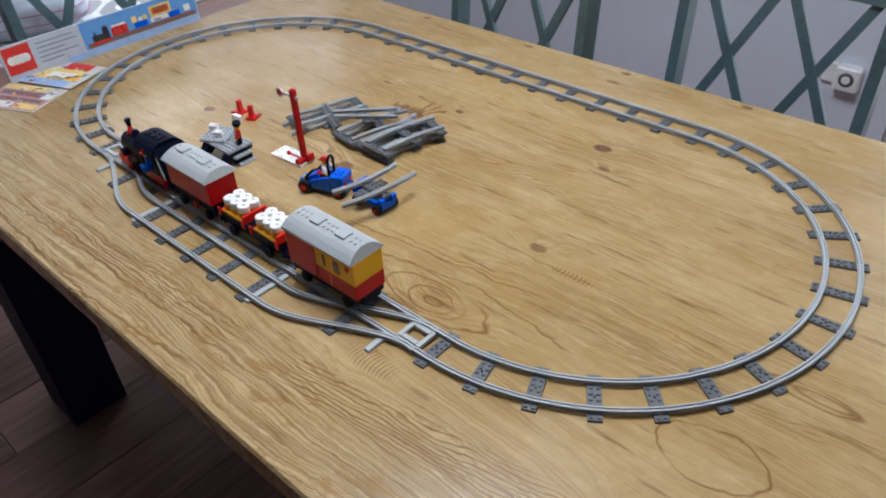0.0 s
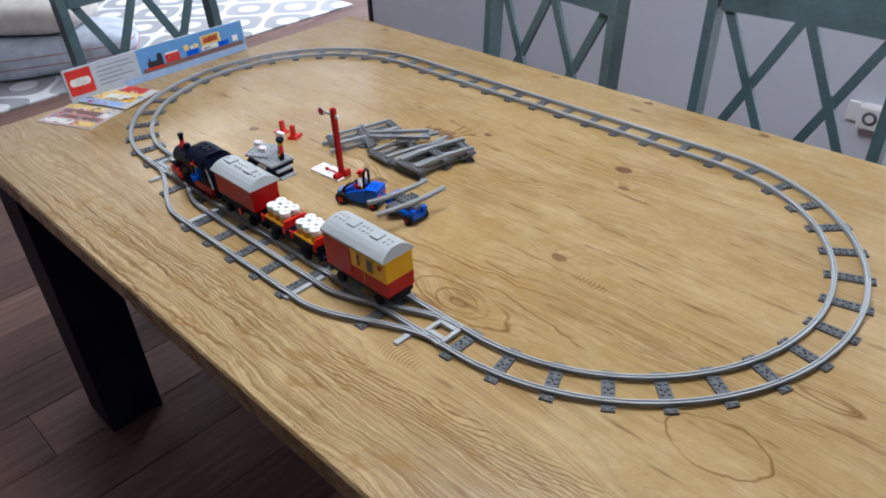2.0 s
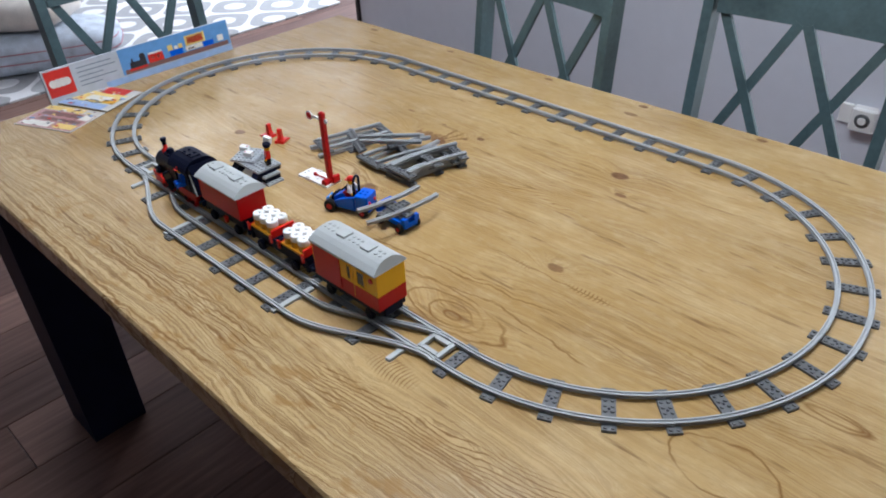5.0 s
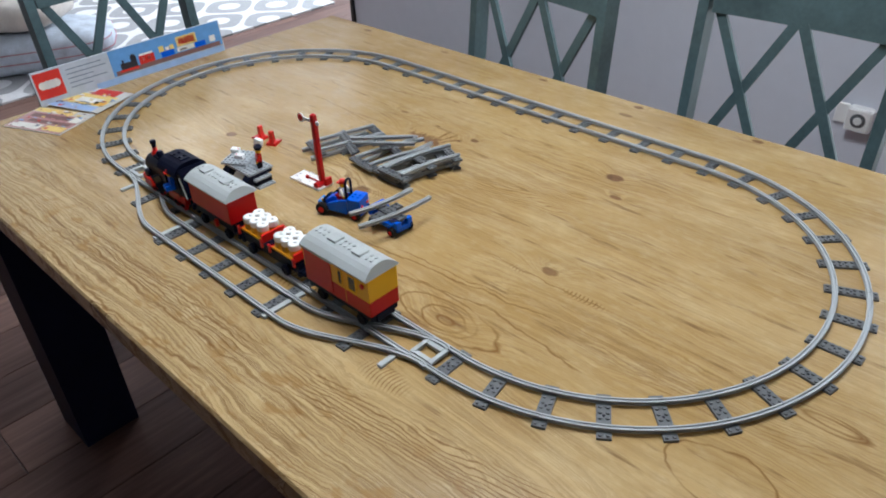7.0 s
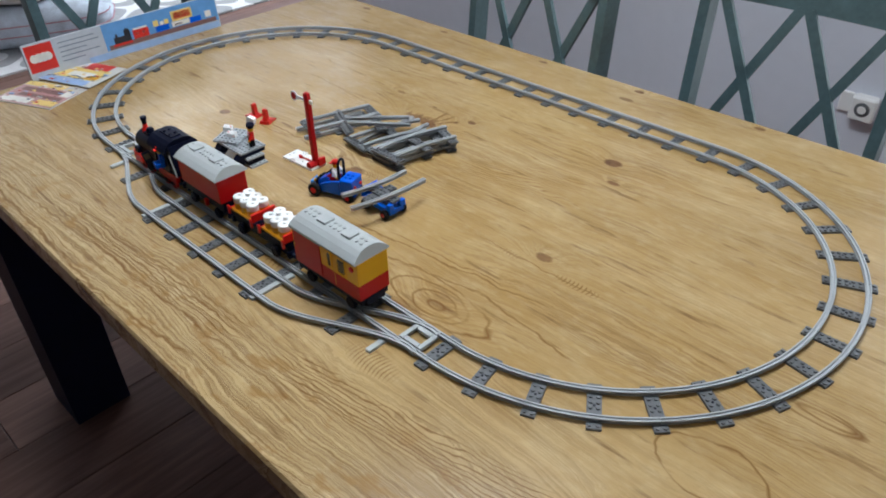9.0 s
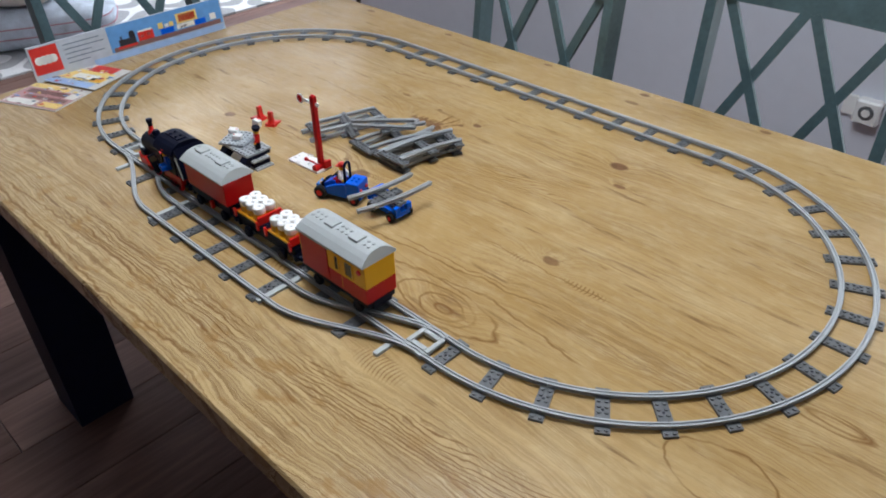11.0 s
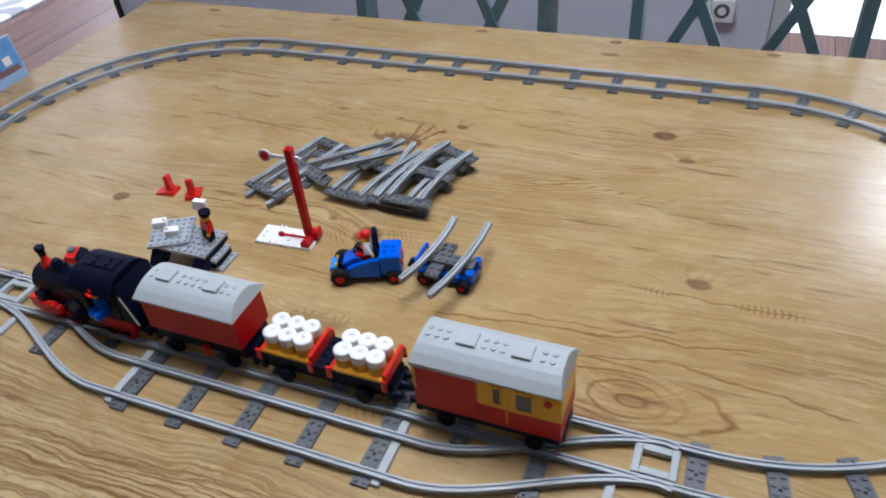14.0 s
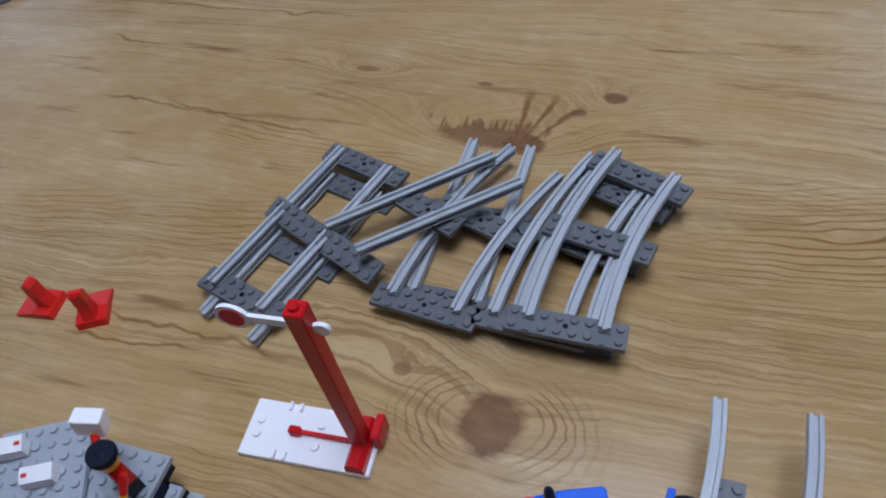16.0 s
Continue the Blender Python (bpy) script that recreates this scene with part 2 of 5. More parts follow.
    for x0, y0, x1, y1, half, gap, deep in BANDS:
        tilt = (y1 - y0) / (x1 - x0)
        d = m.math("SUBTRACT", y, m.math("MULTIPLY_ADD", x, tilt, y0 - tilt * x0))
        u = m.math("MULTIPLY_ADD", drift, gap * 5.5, m.math("MULTIPLY_ADD", wave, gap * 1.1, d))
        line = m.math("MULTIPLY_ADD", m.math("SINE", m.math("MULTIPLY", u, 6.2832 / gap)), 2.4, -1.25, clamp=True)
        edge = m.math("MULTIPLY_ADD", drift, 0.03, half - 0.015)
        mask = m.math("MULTIPLY", m.math("SUBTRACT", edge, m.math("ABSOLUTE", d)), 90.0, clamp=True)
        ends = m.math("MULTIPLY", m.math("SUBTRACT", (x1 - x0) / 2, m.math("ABSOLUTE", m.math("SUBTRACT", x, (x0 + x1) / 2))), 14.0, clamp=True)
        mark = m.math("MAXIMUM", mark, m.math("MULTIPLY", m.math("MULTIPLY", line, mask), m.math("MULTIPLY", ends, m.math("MULTIPLY", m.math("MULTIPLY_ADD", blotch, 1.6, 0.15), deep, clamp=True))))
    for x0, y0, x1, y1, half in STREAKS:
        tilt = (y1 - y0) / (x1 - x0)
        d = m.math("SUBTRACT", y, m.math("MULTIPLY_ADD", x, tilt, y0 - tilt * x0))
        d = m.math("ABSOLUTE", m.math("MULTIPLY_ADD", m.math("SUBTRACT", wave, 0.5), 0.020, d))
        ends = m.math("MULTIPLY", m.math("SUBTRACT", (x1 - x0) / 2 + 0.012, m.math("ABSOLUTE", m.math("SUBTRACT", x, (x0 + x1) / 2))), 40.0, clamp=True)
        line = m.math("SUBTRACT", 1.0, m.math("MULTIPLY", d, 0.8 / half), clamp=True)
        mark = m.math("MAXIMUM", mark, m.math("MULTIPLY", line, ends))
    wisp = m.vec("SUBTRACT", p, (-0.432, 0.080, T))      # frayed fan beside the resin stain
    s2 = m.tree.nodes.new("ShaderNodeSeparateXYZ")
    m.set(s2, 0, wisp)
    turn = m.math("ARCTAN2", s2.outputs[1], s2.outputs[0])
    reach = m.vec("LENGTH", wisp)
    fan = m.math("MULTIPLY_ADD", m.math("SINE", m.math("MULTIPLY_ADD", wave, 5.0, m.math("MULTIPLY", turn, 19.0))), 1.6, -0.6, clamp=True)
    fan = m.math("MULTIPLY", fan, m.math("MULTIPLY", m.math("SUBTRACT", 0.072, reach), 60.0, clamp=True))
    fan = m.math("MULTIPLY", fan, m.math("MULTIPLY", m.math("SUBTRACT", 0.62, m.math("ABSOLUTE", m.math("SUBTRACT", turn, 1.20))), 6.0, clamp=True))
    mark = m.math("MAXIMUM", mark, fan)
    comb = m.tree.nodes.new("ShaderNodeCombineXYZ")
    m.set(comb, 0, m.math("MULTIPLY", h, 19.0))
    m.set(comb, 1, m.math("MULTIPLY", x, 0.9))
    lines = m.noise(comb.outputs[0], 1.0, 2.5, 0.6)
    comb2 = m.tree.nodes.new("ShaderNodeCombineXYZ")
    m.set(comb2, 0, m.math("MULTIPLY", h, 46.0))
    m.set(comb2, 1, m.math("MULTIPLY", x, 3.0))
    fine = m.noise(comb2.outputs[0], 1.0, 3, 0.65)
    ridge = m.math("SUBTRACT", 1.0, m.math("MULTIPLY", m.math("ABSOLUTE", m.math("SUBTRACT", lines, 0.54)), 15.0), clamp=True)
    thin = m.math("SUBTRACT", 1.0, m.math("MULTIPLY", m.math("ABSOLUTE", m.math("SUBTRACT", fine, 0.56)), 12.0), clamp=True)
    broad = m.noise(m.vec("MULTIPLY", p, (0.6, 2.6, 1.0)), 3.4, 4, 0.6)
    mottle = m.noise(m.vec("MULTIPLY", p, (1.0, 2.2, 1.0)), 34.0, 3, 0.6)
    patch = m.noise(m.vec("MULTIPLY", p, (0.7, 1.7, 1.0)), 4.2, 3, 0.55)
    dash = m.noise(m.vec("MULTIPLY", p, (9.0, 85.0, 1.0)), 1.0, 3, 0.6)
    pores = m.noise(m.vec("MULTIPLY", p, (1.0, 18.0, 1.0)), 40.0, 3, 0.6)
    base = m.ramp(broad, (0.30, (0.405, 0.268, 0.108)), (0.5, (0.492, 0.337, 0.147)), (0.70, (0.568, 0.410, 0.204)))
    base = m.mix(m.math("MULTIPLY", m.math("SUBTRACT", blotch, 0.38, clamp=True), 1.6), base, (0.392, 0.234, 0.066))
    base = m.mix(m.math("MULTIPLY", m.math("SUBTRACT", 0.47, blotch, clamp=True), 1.8), base, (0.61, 0.475, 0.265))
    speck = m.math("MULTIPLY", m.math("SUBTRACT", mottle, 0.50, clamp=True), m.math("MULTIPLY_ADD", front, 1.5, 1.2))
    base = m.mix(speck, base, (0.66, 0.52, 0.30))
    base = m.mix(m.math("MULTIPLY", front, 0.38), base, (0.640, 0.490, 0.265))       # mixed paler towards the front edge
    base = m.mix(m.math("MULTIPLY", m.math("SUBTRACT", pores, 0.42, clamp=True), 0.8), base, (0.29, 0.170, 0.055))
    base = m.mix(m.math("MULTIPLY", m.math("SUBTRACT", lines, 0.44, clamp=True), m.math("MULTIPLY_ADD", front, 0.16, 0.22)), base, (0.235, 0.135, 0.040))
    thins = m.math("MULTIPLY", thin, m.math("MULTIPLY_ADD", patch, 2.2, m.math("MULTIPLY_ADD", front, 0.6, -0.55), clamp=True))
    base = m.mix(m.math("MULTIPLY", thins, m.math("MULTIPLY_ADD", front, 0.20, 0.44)), base, (0.165, 0.085, 0.028))
    where = m.math("MULTIPLY_ADD", patch, 2.9, m.math("ADD", halo, m.math("MULTIPLY_ADD", front, 0.22, -1.20)), clamp=True)
    amount = m.math("MULTIPLY", m.math("MULTIPLY", ridge, where), m.math("SUBTRACT", 1.0, dark, clamp=True))
    base = m.mix(m.math("MULTIPLY", amount, m.math("MULTIPLY_ADD", front, 0.12, 0.54)), base, (0.185, 0.090, 0.020))
    stain = m.math("MULTIPLY", m.math("SUBTRACT", m.math("MULTIPLY_ADD", wave, 0.5, m.math("MULTIPLY", mottle, 0.5)), 0.53, clamp=True), 11.0, clamp=True)
    base = m.mix(m.math("MULTIPLY", m.math("MULTIPLY", stain, front), 0.62), base, (0.315, 0.165, 0.040))
    dashes = m.math("MULTIPLY", m.math("SUBTRACT", dash, 0.61, clamp=True), 9.0, clamp=True)
    base = m.mix(m.math("MULTIPLY", dashes, 0.65), base, (0.150, 0.074, 0.026))
    base = m.mix(m.math("MULTIPLY", m.math("MULTIPLY", mark, m.math("MULTIPLY_ADD", blotch, 0.9, 0.45, clamp=True)), 0.92), base, (0.185, 0.088, 0.020))
    base = m.mix(m.math("MULTIPLY", dark, 0.92), base, m.ramp(rag, (0.3, (0.110, 0.048, 0.018)), (0.7, (0.210, 0.100, 0.040))))
    m.set(m.bsdf, "Base Color", base)
    m.set(m.bsdf, "Roughness", m.math("MULTIPLY_ADD", pores, 0.14, m.math("MULTIPLY_ADD", blotch, 0.10, 0.09)))
    m.set(m.bsdf, "Specular IOR Level", 0.5)
    m.bump(m.math("MULTIPLY", pores, 0.6), 0.16, 0.0006)
    return m.mat


M_PINE = pine("waxed_pine")


def paint(name, color, rough=0.5, scale=3.0, depth=0.15, shine=0.5):
    m = Nodes(name, rough, 0, color)
    m.set(m.bsdf, "Specular IOR Level", shine)
    p = m.coords()
    f = m.math("ADD", m.math("MULTIPLY", m.noise(p, scale, 4), 0.7), m.math("MULTIPLY", m.noise(p, scale * 12, 3), 0.3))
    m.set(m.bsdf, "Base Color", m.ramp(f, (0.3, tuple(c * (1 - depth) for c in color)), (0.7, tuple(c * (1 + depth) for c in color))))
    m.bump(m.noise(p, scale * 60, 2), 0.08, 0.0006)
    return m.mat


M_WALL = paint("wall_paint", (0.76, 0.785, 0.86), 0.85, 2.0, 0.04)
# near-black colour for unseen walls, to cut light bounced under the table
M_LIGHTSINK = paint("light_sink_wall", (0.055, 0.06, 0.08), 0.85, 2.0, 0.06)
M_TRIM = paint("white_trim", (0.72, 0.72, 0.72), 0.5, 3.0, 0.03)
M_CEIL = paint("ceiling_paint", (0.78, 0.78, 0.77), 0.9, 2.0, 0.03)
M_TEAL = paint("worn_teal_paint", (0.085, 0.140, 0.152), 0.45, 9.0, 0.35)
M_LEG = paint("dark_leg_paint", (0.006, 0.009, 0.034), 0.55, 7.0, 0.3, 0.2)
M_BLACKWOOD = paint("black_door_trim", (0.012, 0.010, 0.012), 0.4, 7.0, 0.3)


def planks(name):
    m = Nodes(name, 0.5)
    m.set(m.bsdf, "Specular IOR Level", 0.22)
    p = m.coords()
    rnd = m.tree.nodes.new("ShaderNodeObjectInfo").outputs["Random"]
    three = m.tree.nodes.new("ShaderNodeCombineXYZ")
    m.set(three, 0, rnd)
    m.set(three, 1, rnd)
    rnd3 = three.outputs[0]
    g = m.noise(m.vec("ADD", m.vec("MULTIPLY", p, (16, 1.5, 1)), m.vec("MULTIPLY", rnd3, (9, 9, 9))), 4, 5, 0.6)
    b = m.noise(m.vec("MULTIPLY", p, (3, 0.8, 1)), 3, 3)
    c = m.ramp(m.math("ADD", m.math("MULTIPLY", g, 0.6), m.math("MULTIPLY_ADD", b, 0.2, m.math("MULTIPLY", rnd, 0.32))),
               (0.3, (0.095, 0.050, 0.040)), (0.55, (0.180, 0.101, 0.080)), (0.8, (0.29, 0.170, 0.132)))
    m.set(m.bsdf, "Base Color", c)
    m.bump(g, 0.15, 0.001)
    return m.mat


M_FLOOR = planks("floor_boards")


def rug_cloth():
    """White cloth with a woven grey lattice of rings."""
    m = Nodes("lattice_rug", 0.95)
    p = m.coords()
    sep = m.tree.nodes.new("ShaderNodeSeparateXYZ")
    m.set(sep, 0, m.vec("MULTIPLY", p, (6.2832 / 0.43, 6.2832 / 0.43, 0)))
    v = m.math("ABSOLUTE", m.math("ADD", m.math("COSINE", sep.outputs[0]), m.math("COSINE", sep.outputs[1])))
    ring = m.math("MULTIPLY", m.math("GREATER_THAN", v, 0.27), m.math("LESS_THAN", v, 1.52))
    n = m.noise(p, 120, 3)
    m.set(m.bsdf, "Base Color", m.mix(ring, m.ramp(n, (0.3, (0.78, 0.78, 0.79)), (0.7, (0.90, 0.90, 0.90))), m.ramp(n, (0.3, (0.36, 0.365, 0.38)), (0.7, (0.46, 0.465, 0.475)))))
    m.bump(n, 0.5, 0.004)
    return m.mat


M_RUG = rug_cloth()


def cloth(name, color, depth=0.2):
    m = Nodes(name, 0.95, 0, color)
    p = m.coords()
    n = m.math("ADD", m.math("MULTIPLY", m.noise(p, 14, 4), 0.6), m.math("MULTIPLY", m.noise(p, 260, 2), 0.4))
    m.set(m.bsdf, "Base Color", m.ramp(n, (0.3, tuple(c * (1 - depth) for c in color)), (0.7, tuple(c * (1 + depth) for c in color))))
    m.bump(m.noise(p, 300, 2), 0.4, 0.002)
    return m.mat


M_DENIM = cloth("denim", (0.56, 0.62, 0.70), 0.35)
M_BEIGE = cloth("beige_linen", (0.72, 0.67, 0.61))
M_STITCH = cloth("red_stitch", (0.50, 0.24, 0.28))


def card(name, color, rough=0.45):
    m = Nodes(name, rough, 0, color)
    p = m.coords()
    n = m.noise(p, 60, 4)
    m.set(m.bsdf, "Base Color", m.ramp(n, (0.3, tuple(c * 0.92 for c in color)), (0.7, tuple(min(1, c * 1.06) for c in color))))
    return m.mat


M_CARD = card("pale_grey_card", (0.47, 0.52, 0.58))
M_CARDBLUE = card("sky_blue_card", (0.13, 0.33, 0.66))
M_CARDLIGHT = card("light_blue_card", (0.33, 0.48, 0.74))
M_PRINTRED = card("printed_red", (0.62, 0.03, 0.02))
M_PRINTWHITE = card("printed_white", (0.82, 0.80, 0.74))
M_PRINTYELLOW = card("printed_yellow", (0.84, 0.63, 0.20))
M_PRINTBROWN = card("printed_brown", (0.22, 0.12, 0.11))
M_PRINTGREY = card("printed_grey", (0.20, 0.24, 0.29))
M_PRINTBLACK = card("printed_black", (0.03, 0.03, 0.04))
M_PAPER = card("booklet_paper", (0.62, 0.60, 0.56))
M_PINK = card("printed_pink", (0.50, 0.28, 0.27))


def glow(name, color, strength):
    m = Nodes(name, 0.6)
    m.set(m.bsdf, "Base Color", (0, 0, 0, 1))
    m.set(m.bsdf, "Emission Color", (*color, 1))
    m.set(m.bsdf, "Emission Strength", strength)
    return m.mat


M_OUTSIDE = glow("bright_outdoors", (0.93, 0.97, 1.0), 1.9)
# emission of the added panel that puts a glint on the tabletop
M_GLINT = glow("glint_glow", (0.95, 0.98, 1.0), 27.0)
M_LAMP = glow("lamp_diffuser", (0.95, 0.97, 1.0), 18.2)

# ---- mesh helpers ----


class Shape:
    """Collects faces with material slots and becomes one mesh."""

    def __init__(self):
        self.v, self.f, self.k, self.smooth = [], [], [], []

    def add(self, verts, faces, k=0, m=None, smooth=False):
        o = len(self.v)
        self.v += [tuple(m @ Vector(p)) if m else tuple(p) for p in verts]
        for f in faces:
            self.f.append([i + o for i in f])
            self.k.append(k)
            self.smooth.append(smooth)

    def box(self, x0, x1, y0, y1, z0, z1, k=0, m=None, c=0.0):
        """A box; c cuts its upright and upper edges."""
        if c <= 0:
            v = [(x, y, z) for z in (z0, z1) for x, y in ((x0, y0), (x1, y0), (x1, y1), (x0, y1))]
            self.add(v, [(3, 2, 1, 0), (4, 5, 6, 7), (0, 1, 5, 4), (1, 2, 6, 5), (2, 3, 7, 6), (3, 0, 4, 7)], k, m)
            return
        def ring(i, z):
            a, b, d, e = x0 + i, x1 - i, y0 + i, y1 - i
            return [(a + c, d, z), (b - c, d, z), (b, d + c, z), (b, e - c, z), (b - c, e, z), (a + c, e, z), (a, e - c, z), (a, d + c, z)]
        v = ring(0, z0) + ring(0, z1 - c) + ring(c * 0.7, z1)
        f = [tuple(range(7, -1, -1)), tuple(range(16, 24))]
        for r in (0, 8):
            f += [(r + i, r + (i + 1) % 8, r + 8 + (i + 1) % 8, r + 8 + i) for i in range(8)]
        self.add(v, f, k, m)

    def lathe(self, x, y, prof, n=12, k=0, m=None, axis="z", smooth=True):
        """A turned shape from (radius, height) rows."""
        v, f = [], []
        for r, h in prof:
            for i in range(n):
                a = 2 * math.pi * i / n
                c, s = r * math.cos(a), r * math.sin(a)
                v.append({"z": (x + c, y + s, h), "x": (h, x + c, y + s), "y": (x + s, h, y + c)}[axis])
        for j in range(len(prof) - 1):
            f += [(j * n + i, j * n + (i + 1) % n, (j + 1) * n + (i + 1) % n, (j + 1) * n + i) for i in range(n)]
        self.add(v, f, k, m, smooth)
        self.add([v[i] for i in range(n)], [tuple(range(n - 1, -1, -1))], k, m)
        self.add(v[-n:], [tuple(range(n))], k, m)

    def cyl(self, x, y, z0, z1, r, n=12, k=0, m=None, axis="z"):
        c = min(r, abs(z1 - z0)) * 0.12
        self.lathe(x, y, [(r, z0), (r, z1 - c), (r - c, z1)], n, k, m, axis)

    def stud(self, x, y, z, k=0, m=None, n=8):
        self.cyl(x, y, z, z + 0.0017, 0.0024, n, k, m)

    def studs(self, x0, y0, nx, ny, z, k=0, m=None, skip=()):
        for i in range(nx):
            for j in range(ny):
                if (i, j) not in skip:
                    self.stud(x0 + 0.008 * (i + 0.5), y0 + 0.008 * (j + 0.5), z, k, m)

    def prism(self, outline, y0, y1, k=0, m=None, axis="y"):
        """An outline in (a, z), drawn along an axis."""
        n = len(outline)
        put = (lambda a, z, t: (a, t, z)) if axis == "y" else (lambda a, z, t: (t, a, z))
        v = [put(a, z, y0) for a, z in outline] + [put(a, z, y1) for a, z in outline]
        f = [tuple(range(n)), tuple(range(2 * n - 1, n - 1, -1))]
        f += [((i + 1) % n, i, n + i, n + (i + 1) % n) for i in range(n)]
        self.add(v, f, k, m)

    def sweep(self, points, prof, k=0, m=None, closed=False):
        """A profile of (side, up) rows along a level path of (x, y, z)."""
        n, rings = len(prof), []
        for i, p in enumerate(points):
            a, b = Vector(points[max(i - 1, 0)]), Vector(points[min(i + 1, len(points) - 1)])
            d = (b - a).normalized()
            side = Vector((d.y, -d.x, 0)).normalized()
            up = side.cross(d)
            rings.append([tuple(Vector(p) + side * s + up * u) for s, u in prof])
        v = [q for r in rings for q in r]
        f = []
        for j in range(len(points) - 1):
            f += [(j * n + i, j * n + (i + 1) % n, (j + 1) * n + (i + 1) % n, (j + 1) * n + i) for i in range(n)]
        f += [tuple(range(n - 1, -1, -1)), tuple(range((len(points) - 1) * n, len(points) * n))]
        self.add(v, f, k, m)

    def mesh(self, name, mats):
        me = bpy.data.meshes.new(name)
        me.from_pydata(self.v, [], self.f)
        for mat in mats if isinstance(mats, (list, tuple)) else [mats]:
            me.materials.append(mat)
        me.polygons.foreach_set("material_index", self.k)
        me.polygons.foreach_set("use_smooth", self.smooth)
        bm = bmesh.new()
        bm.from_mesh(me)
        bmesh.ops.recalc_face_normals(bm, faces=bm.faces)
        bm.to_mesh(me)
        bm.free()
        return me


def part(name, shape, mats, parent=None, label="", at=None):
    """Links a shape, or a mesh that is shared, as one object under a thing."""
    ob = new(name, shape if isinstance(shape, bpy.types.Mesh) else shape.mesh(name, mats))
    if at is not None:
        ob.matrix_local = at
    ob.parent = parent
    if label:
        tagged(ob, label)
    return ob


def thing(name, label, category, at=None, group="", kind=""):
    ob = new(name)
    ob.empty_display_size = 0.05
    if at is not None:
        ob.matrix_world = at
    return tagged(ob, label, category, group, kind)


def solo(name, shape, mats, label, category, at=None, group="", kind=""):
    ob = part(name, shape, mats, None, "", at)
    return tagged(ob, label, category, group, kind)


# ---- room ----
FLOOR_X, FLOOR_Y = (-6.0, 3.0), (-3.0, 4.0)
s = Shape()
s.box(*FLOOR_X, *FLOOR_Y, -0.12, -0.012)
floor = solo("floor", s, M_LEG, "dark brown wooden plank floor", "floor", kind="structure")
s = Shape()
s.box(*FLOOR_X, *FLOOR_Y, 2.5, 2.6)
solo("ceiling", s, M_CEIL, "plain white ceiling", "ceiling", kind="structure")
WALL_X0, WALL_X1 = -2.57, 0.035
s = Shape()
s.box(WALL_X0, WALL_X1, WALL_Y, WALL_Y + 0.12, 0, 2.5)
solo("wall_north", s, M_WALL, "cool grey painted wall with a wall socket", "wall", kind="structure")
s = Shape()
s.box(1.9, FLOOR_X[1], WALL_Y, WALL_Y + 0.12, 0, 2.5)
solo("wall_north_end", s, M_WALL, "cool grey painted wall beside the glazed door", "wall", kind="structure")
s = Shape()
s.box(WALL_X1, 1.9, WALL_Y, WALL_Y + 0.12, 2.2, 2.5)
solo("wall_over_door", s, M_WALL, "cool grey painted wall above the glazed door", "wall", kind="structure")
# unseen walls close the room; south and east are dark to absorb bounce
for nm, b in (("wall_south", (*FLOOR_X, FLOOR_Y[0] - 0.1, FLOOR_Y[0])), ("wall_back", (*FLOOR_X, FLOOR_Y[1], FLOOR_Y[1] + 0.1)),
              ("wall_east", (FLOOR_X[1], FLOOR_X[1] + 0.1, *FLOOR_Y)), ("wall_west", (FLOOR_X[0] - 0.1, FLOOR_X[0], *FLOOR_Y))):
    s = Shape()
    s.box(*b, 0, 2.5)
    solo(nm, s, M_LIGHTSINK if nm in ("wall_south", "wall_east") else M_WALL, "unseen plain wall closing the room", "wall", kind="structure")
s = Shape()
s.box(WALL_X0 - 0.02, WALL_X0 - 0.003, WALL_Y - 0.015, WALL_Y + 0.135, 0, 2.5)
solo("trim", s, M_BLACKWOOD, "black trim on the end of the grey wall", "trim", kind="structure")
s = Shape()
s.box(WALL_X0, WALL_X1, WALL_Y - 0.014, WALL_Y - 0.002, 0, 0.09, c=0.004)
solo("baseboard", s, M_TRIM, "white painted baseboard along the grey wall", "baseboard", kind="structure")

# glazed door with daylight behind it
door = thing("door_1", "white framed glazed door with bright daylight behind it", "door", kind="structure")
s = Shape()
for x0, x1, z0, z1 in ((WALL_X1 + 0.002, WALL_X1 + 0.05, 0, 2.198), (1.85, 1.898, 0, 2.198), (WALL_X1 + 0.05, 1.85, 2.12, 2.198), (WALL_X1 + 0.05, 1.85, 0.0, 0.08)):
    s.box(x0, x1, WALL_Y + 0.02, WALL_Y + 0.1, z0, z1)
part("door_frame", s, M_TRIM, door)
for x in (0.30, 0.95, 1.40):
    s = Shape()
    s.box(x - 0.004, x + 0.004, WALL_Y + 0.05, WALL_Y + 0.07, 0.081, 2.119)
    part("glazing_bar", s, M_TRIM, door, "thin white glazing bar")
s = Shape()
s.box(-0.6, 2.8, 2.30, 2.32, -0.1, 2.45)
solo("backdrop", s, M_OUTSIDE, "overexposed white daylight outside the glazed door", "backdrop", kind="structure")

# added emitter behind the door, set where the tabletop mirrors it
s = Shape()
s.box(0.54, 0.70, 2.06, 2.08, 1.90, 2.22)
solo("glint_panel", s, M_GLINT, "added glowing panel outside the glazed door, for the glint on the table", "backdrop", kind="structure")

# added ceiling lamp over the table; unseen, its size and place tuned
lamp = thing("added_ceiling_lamp", "added round white ceiling lamp, unseen, switched on, above the table", "lamp", pose(-0.28, 0.0, 2.5))
s = Shape()
s.lathe(0, 0, [(0.47, -0.02), (0.47, -0.002)], 32)
part("lamp_plate", s, M_TRIM, lamp)
s = Shape()
s.lathe(0, 0, [(0.18, -0.085), (0.37, -0.065), (0.45, -0.021)], 32)
part("diffuser", s, M_LAMP, lamp)

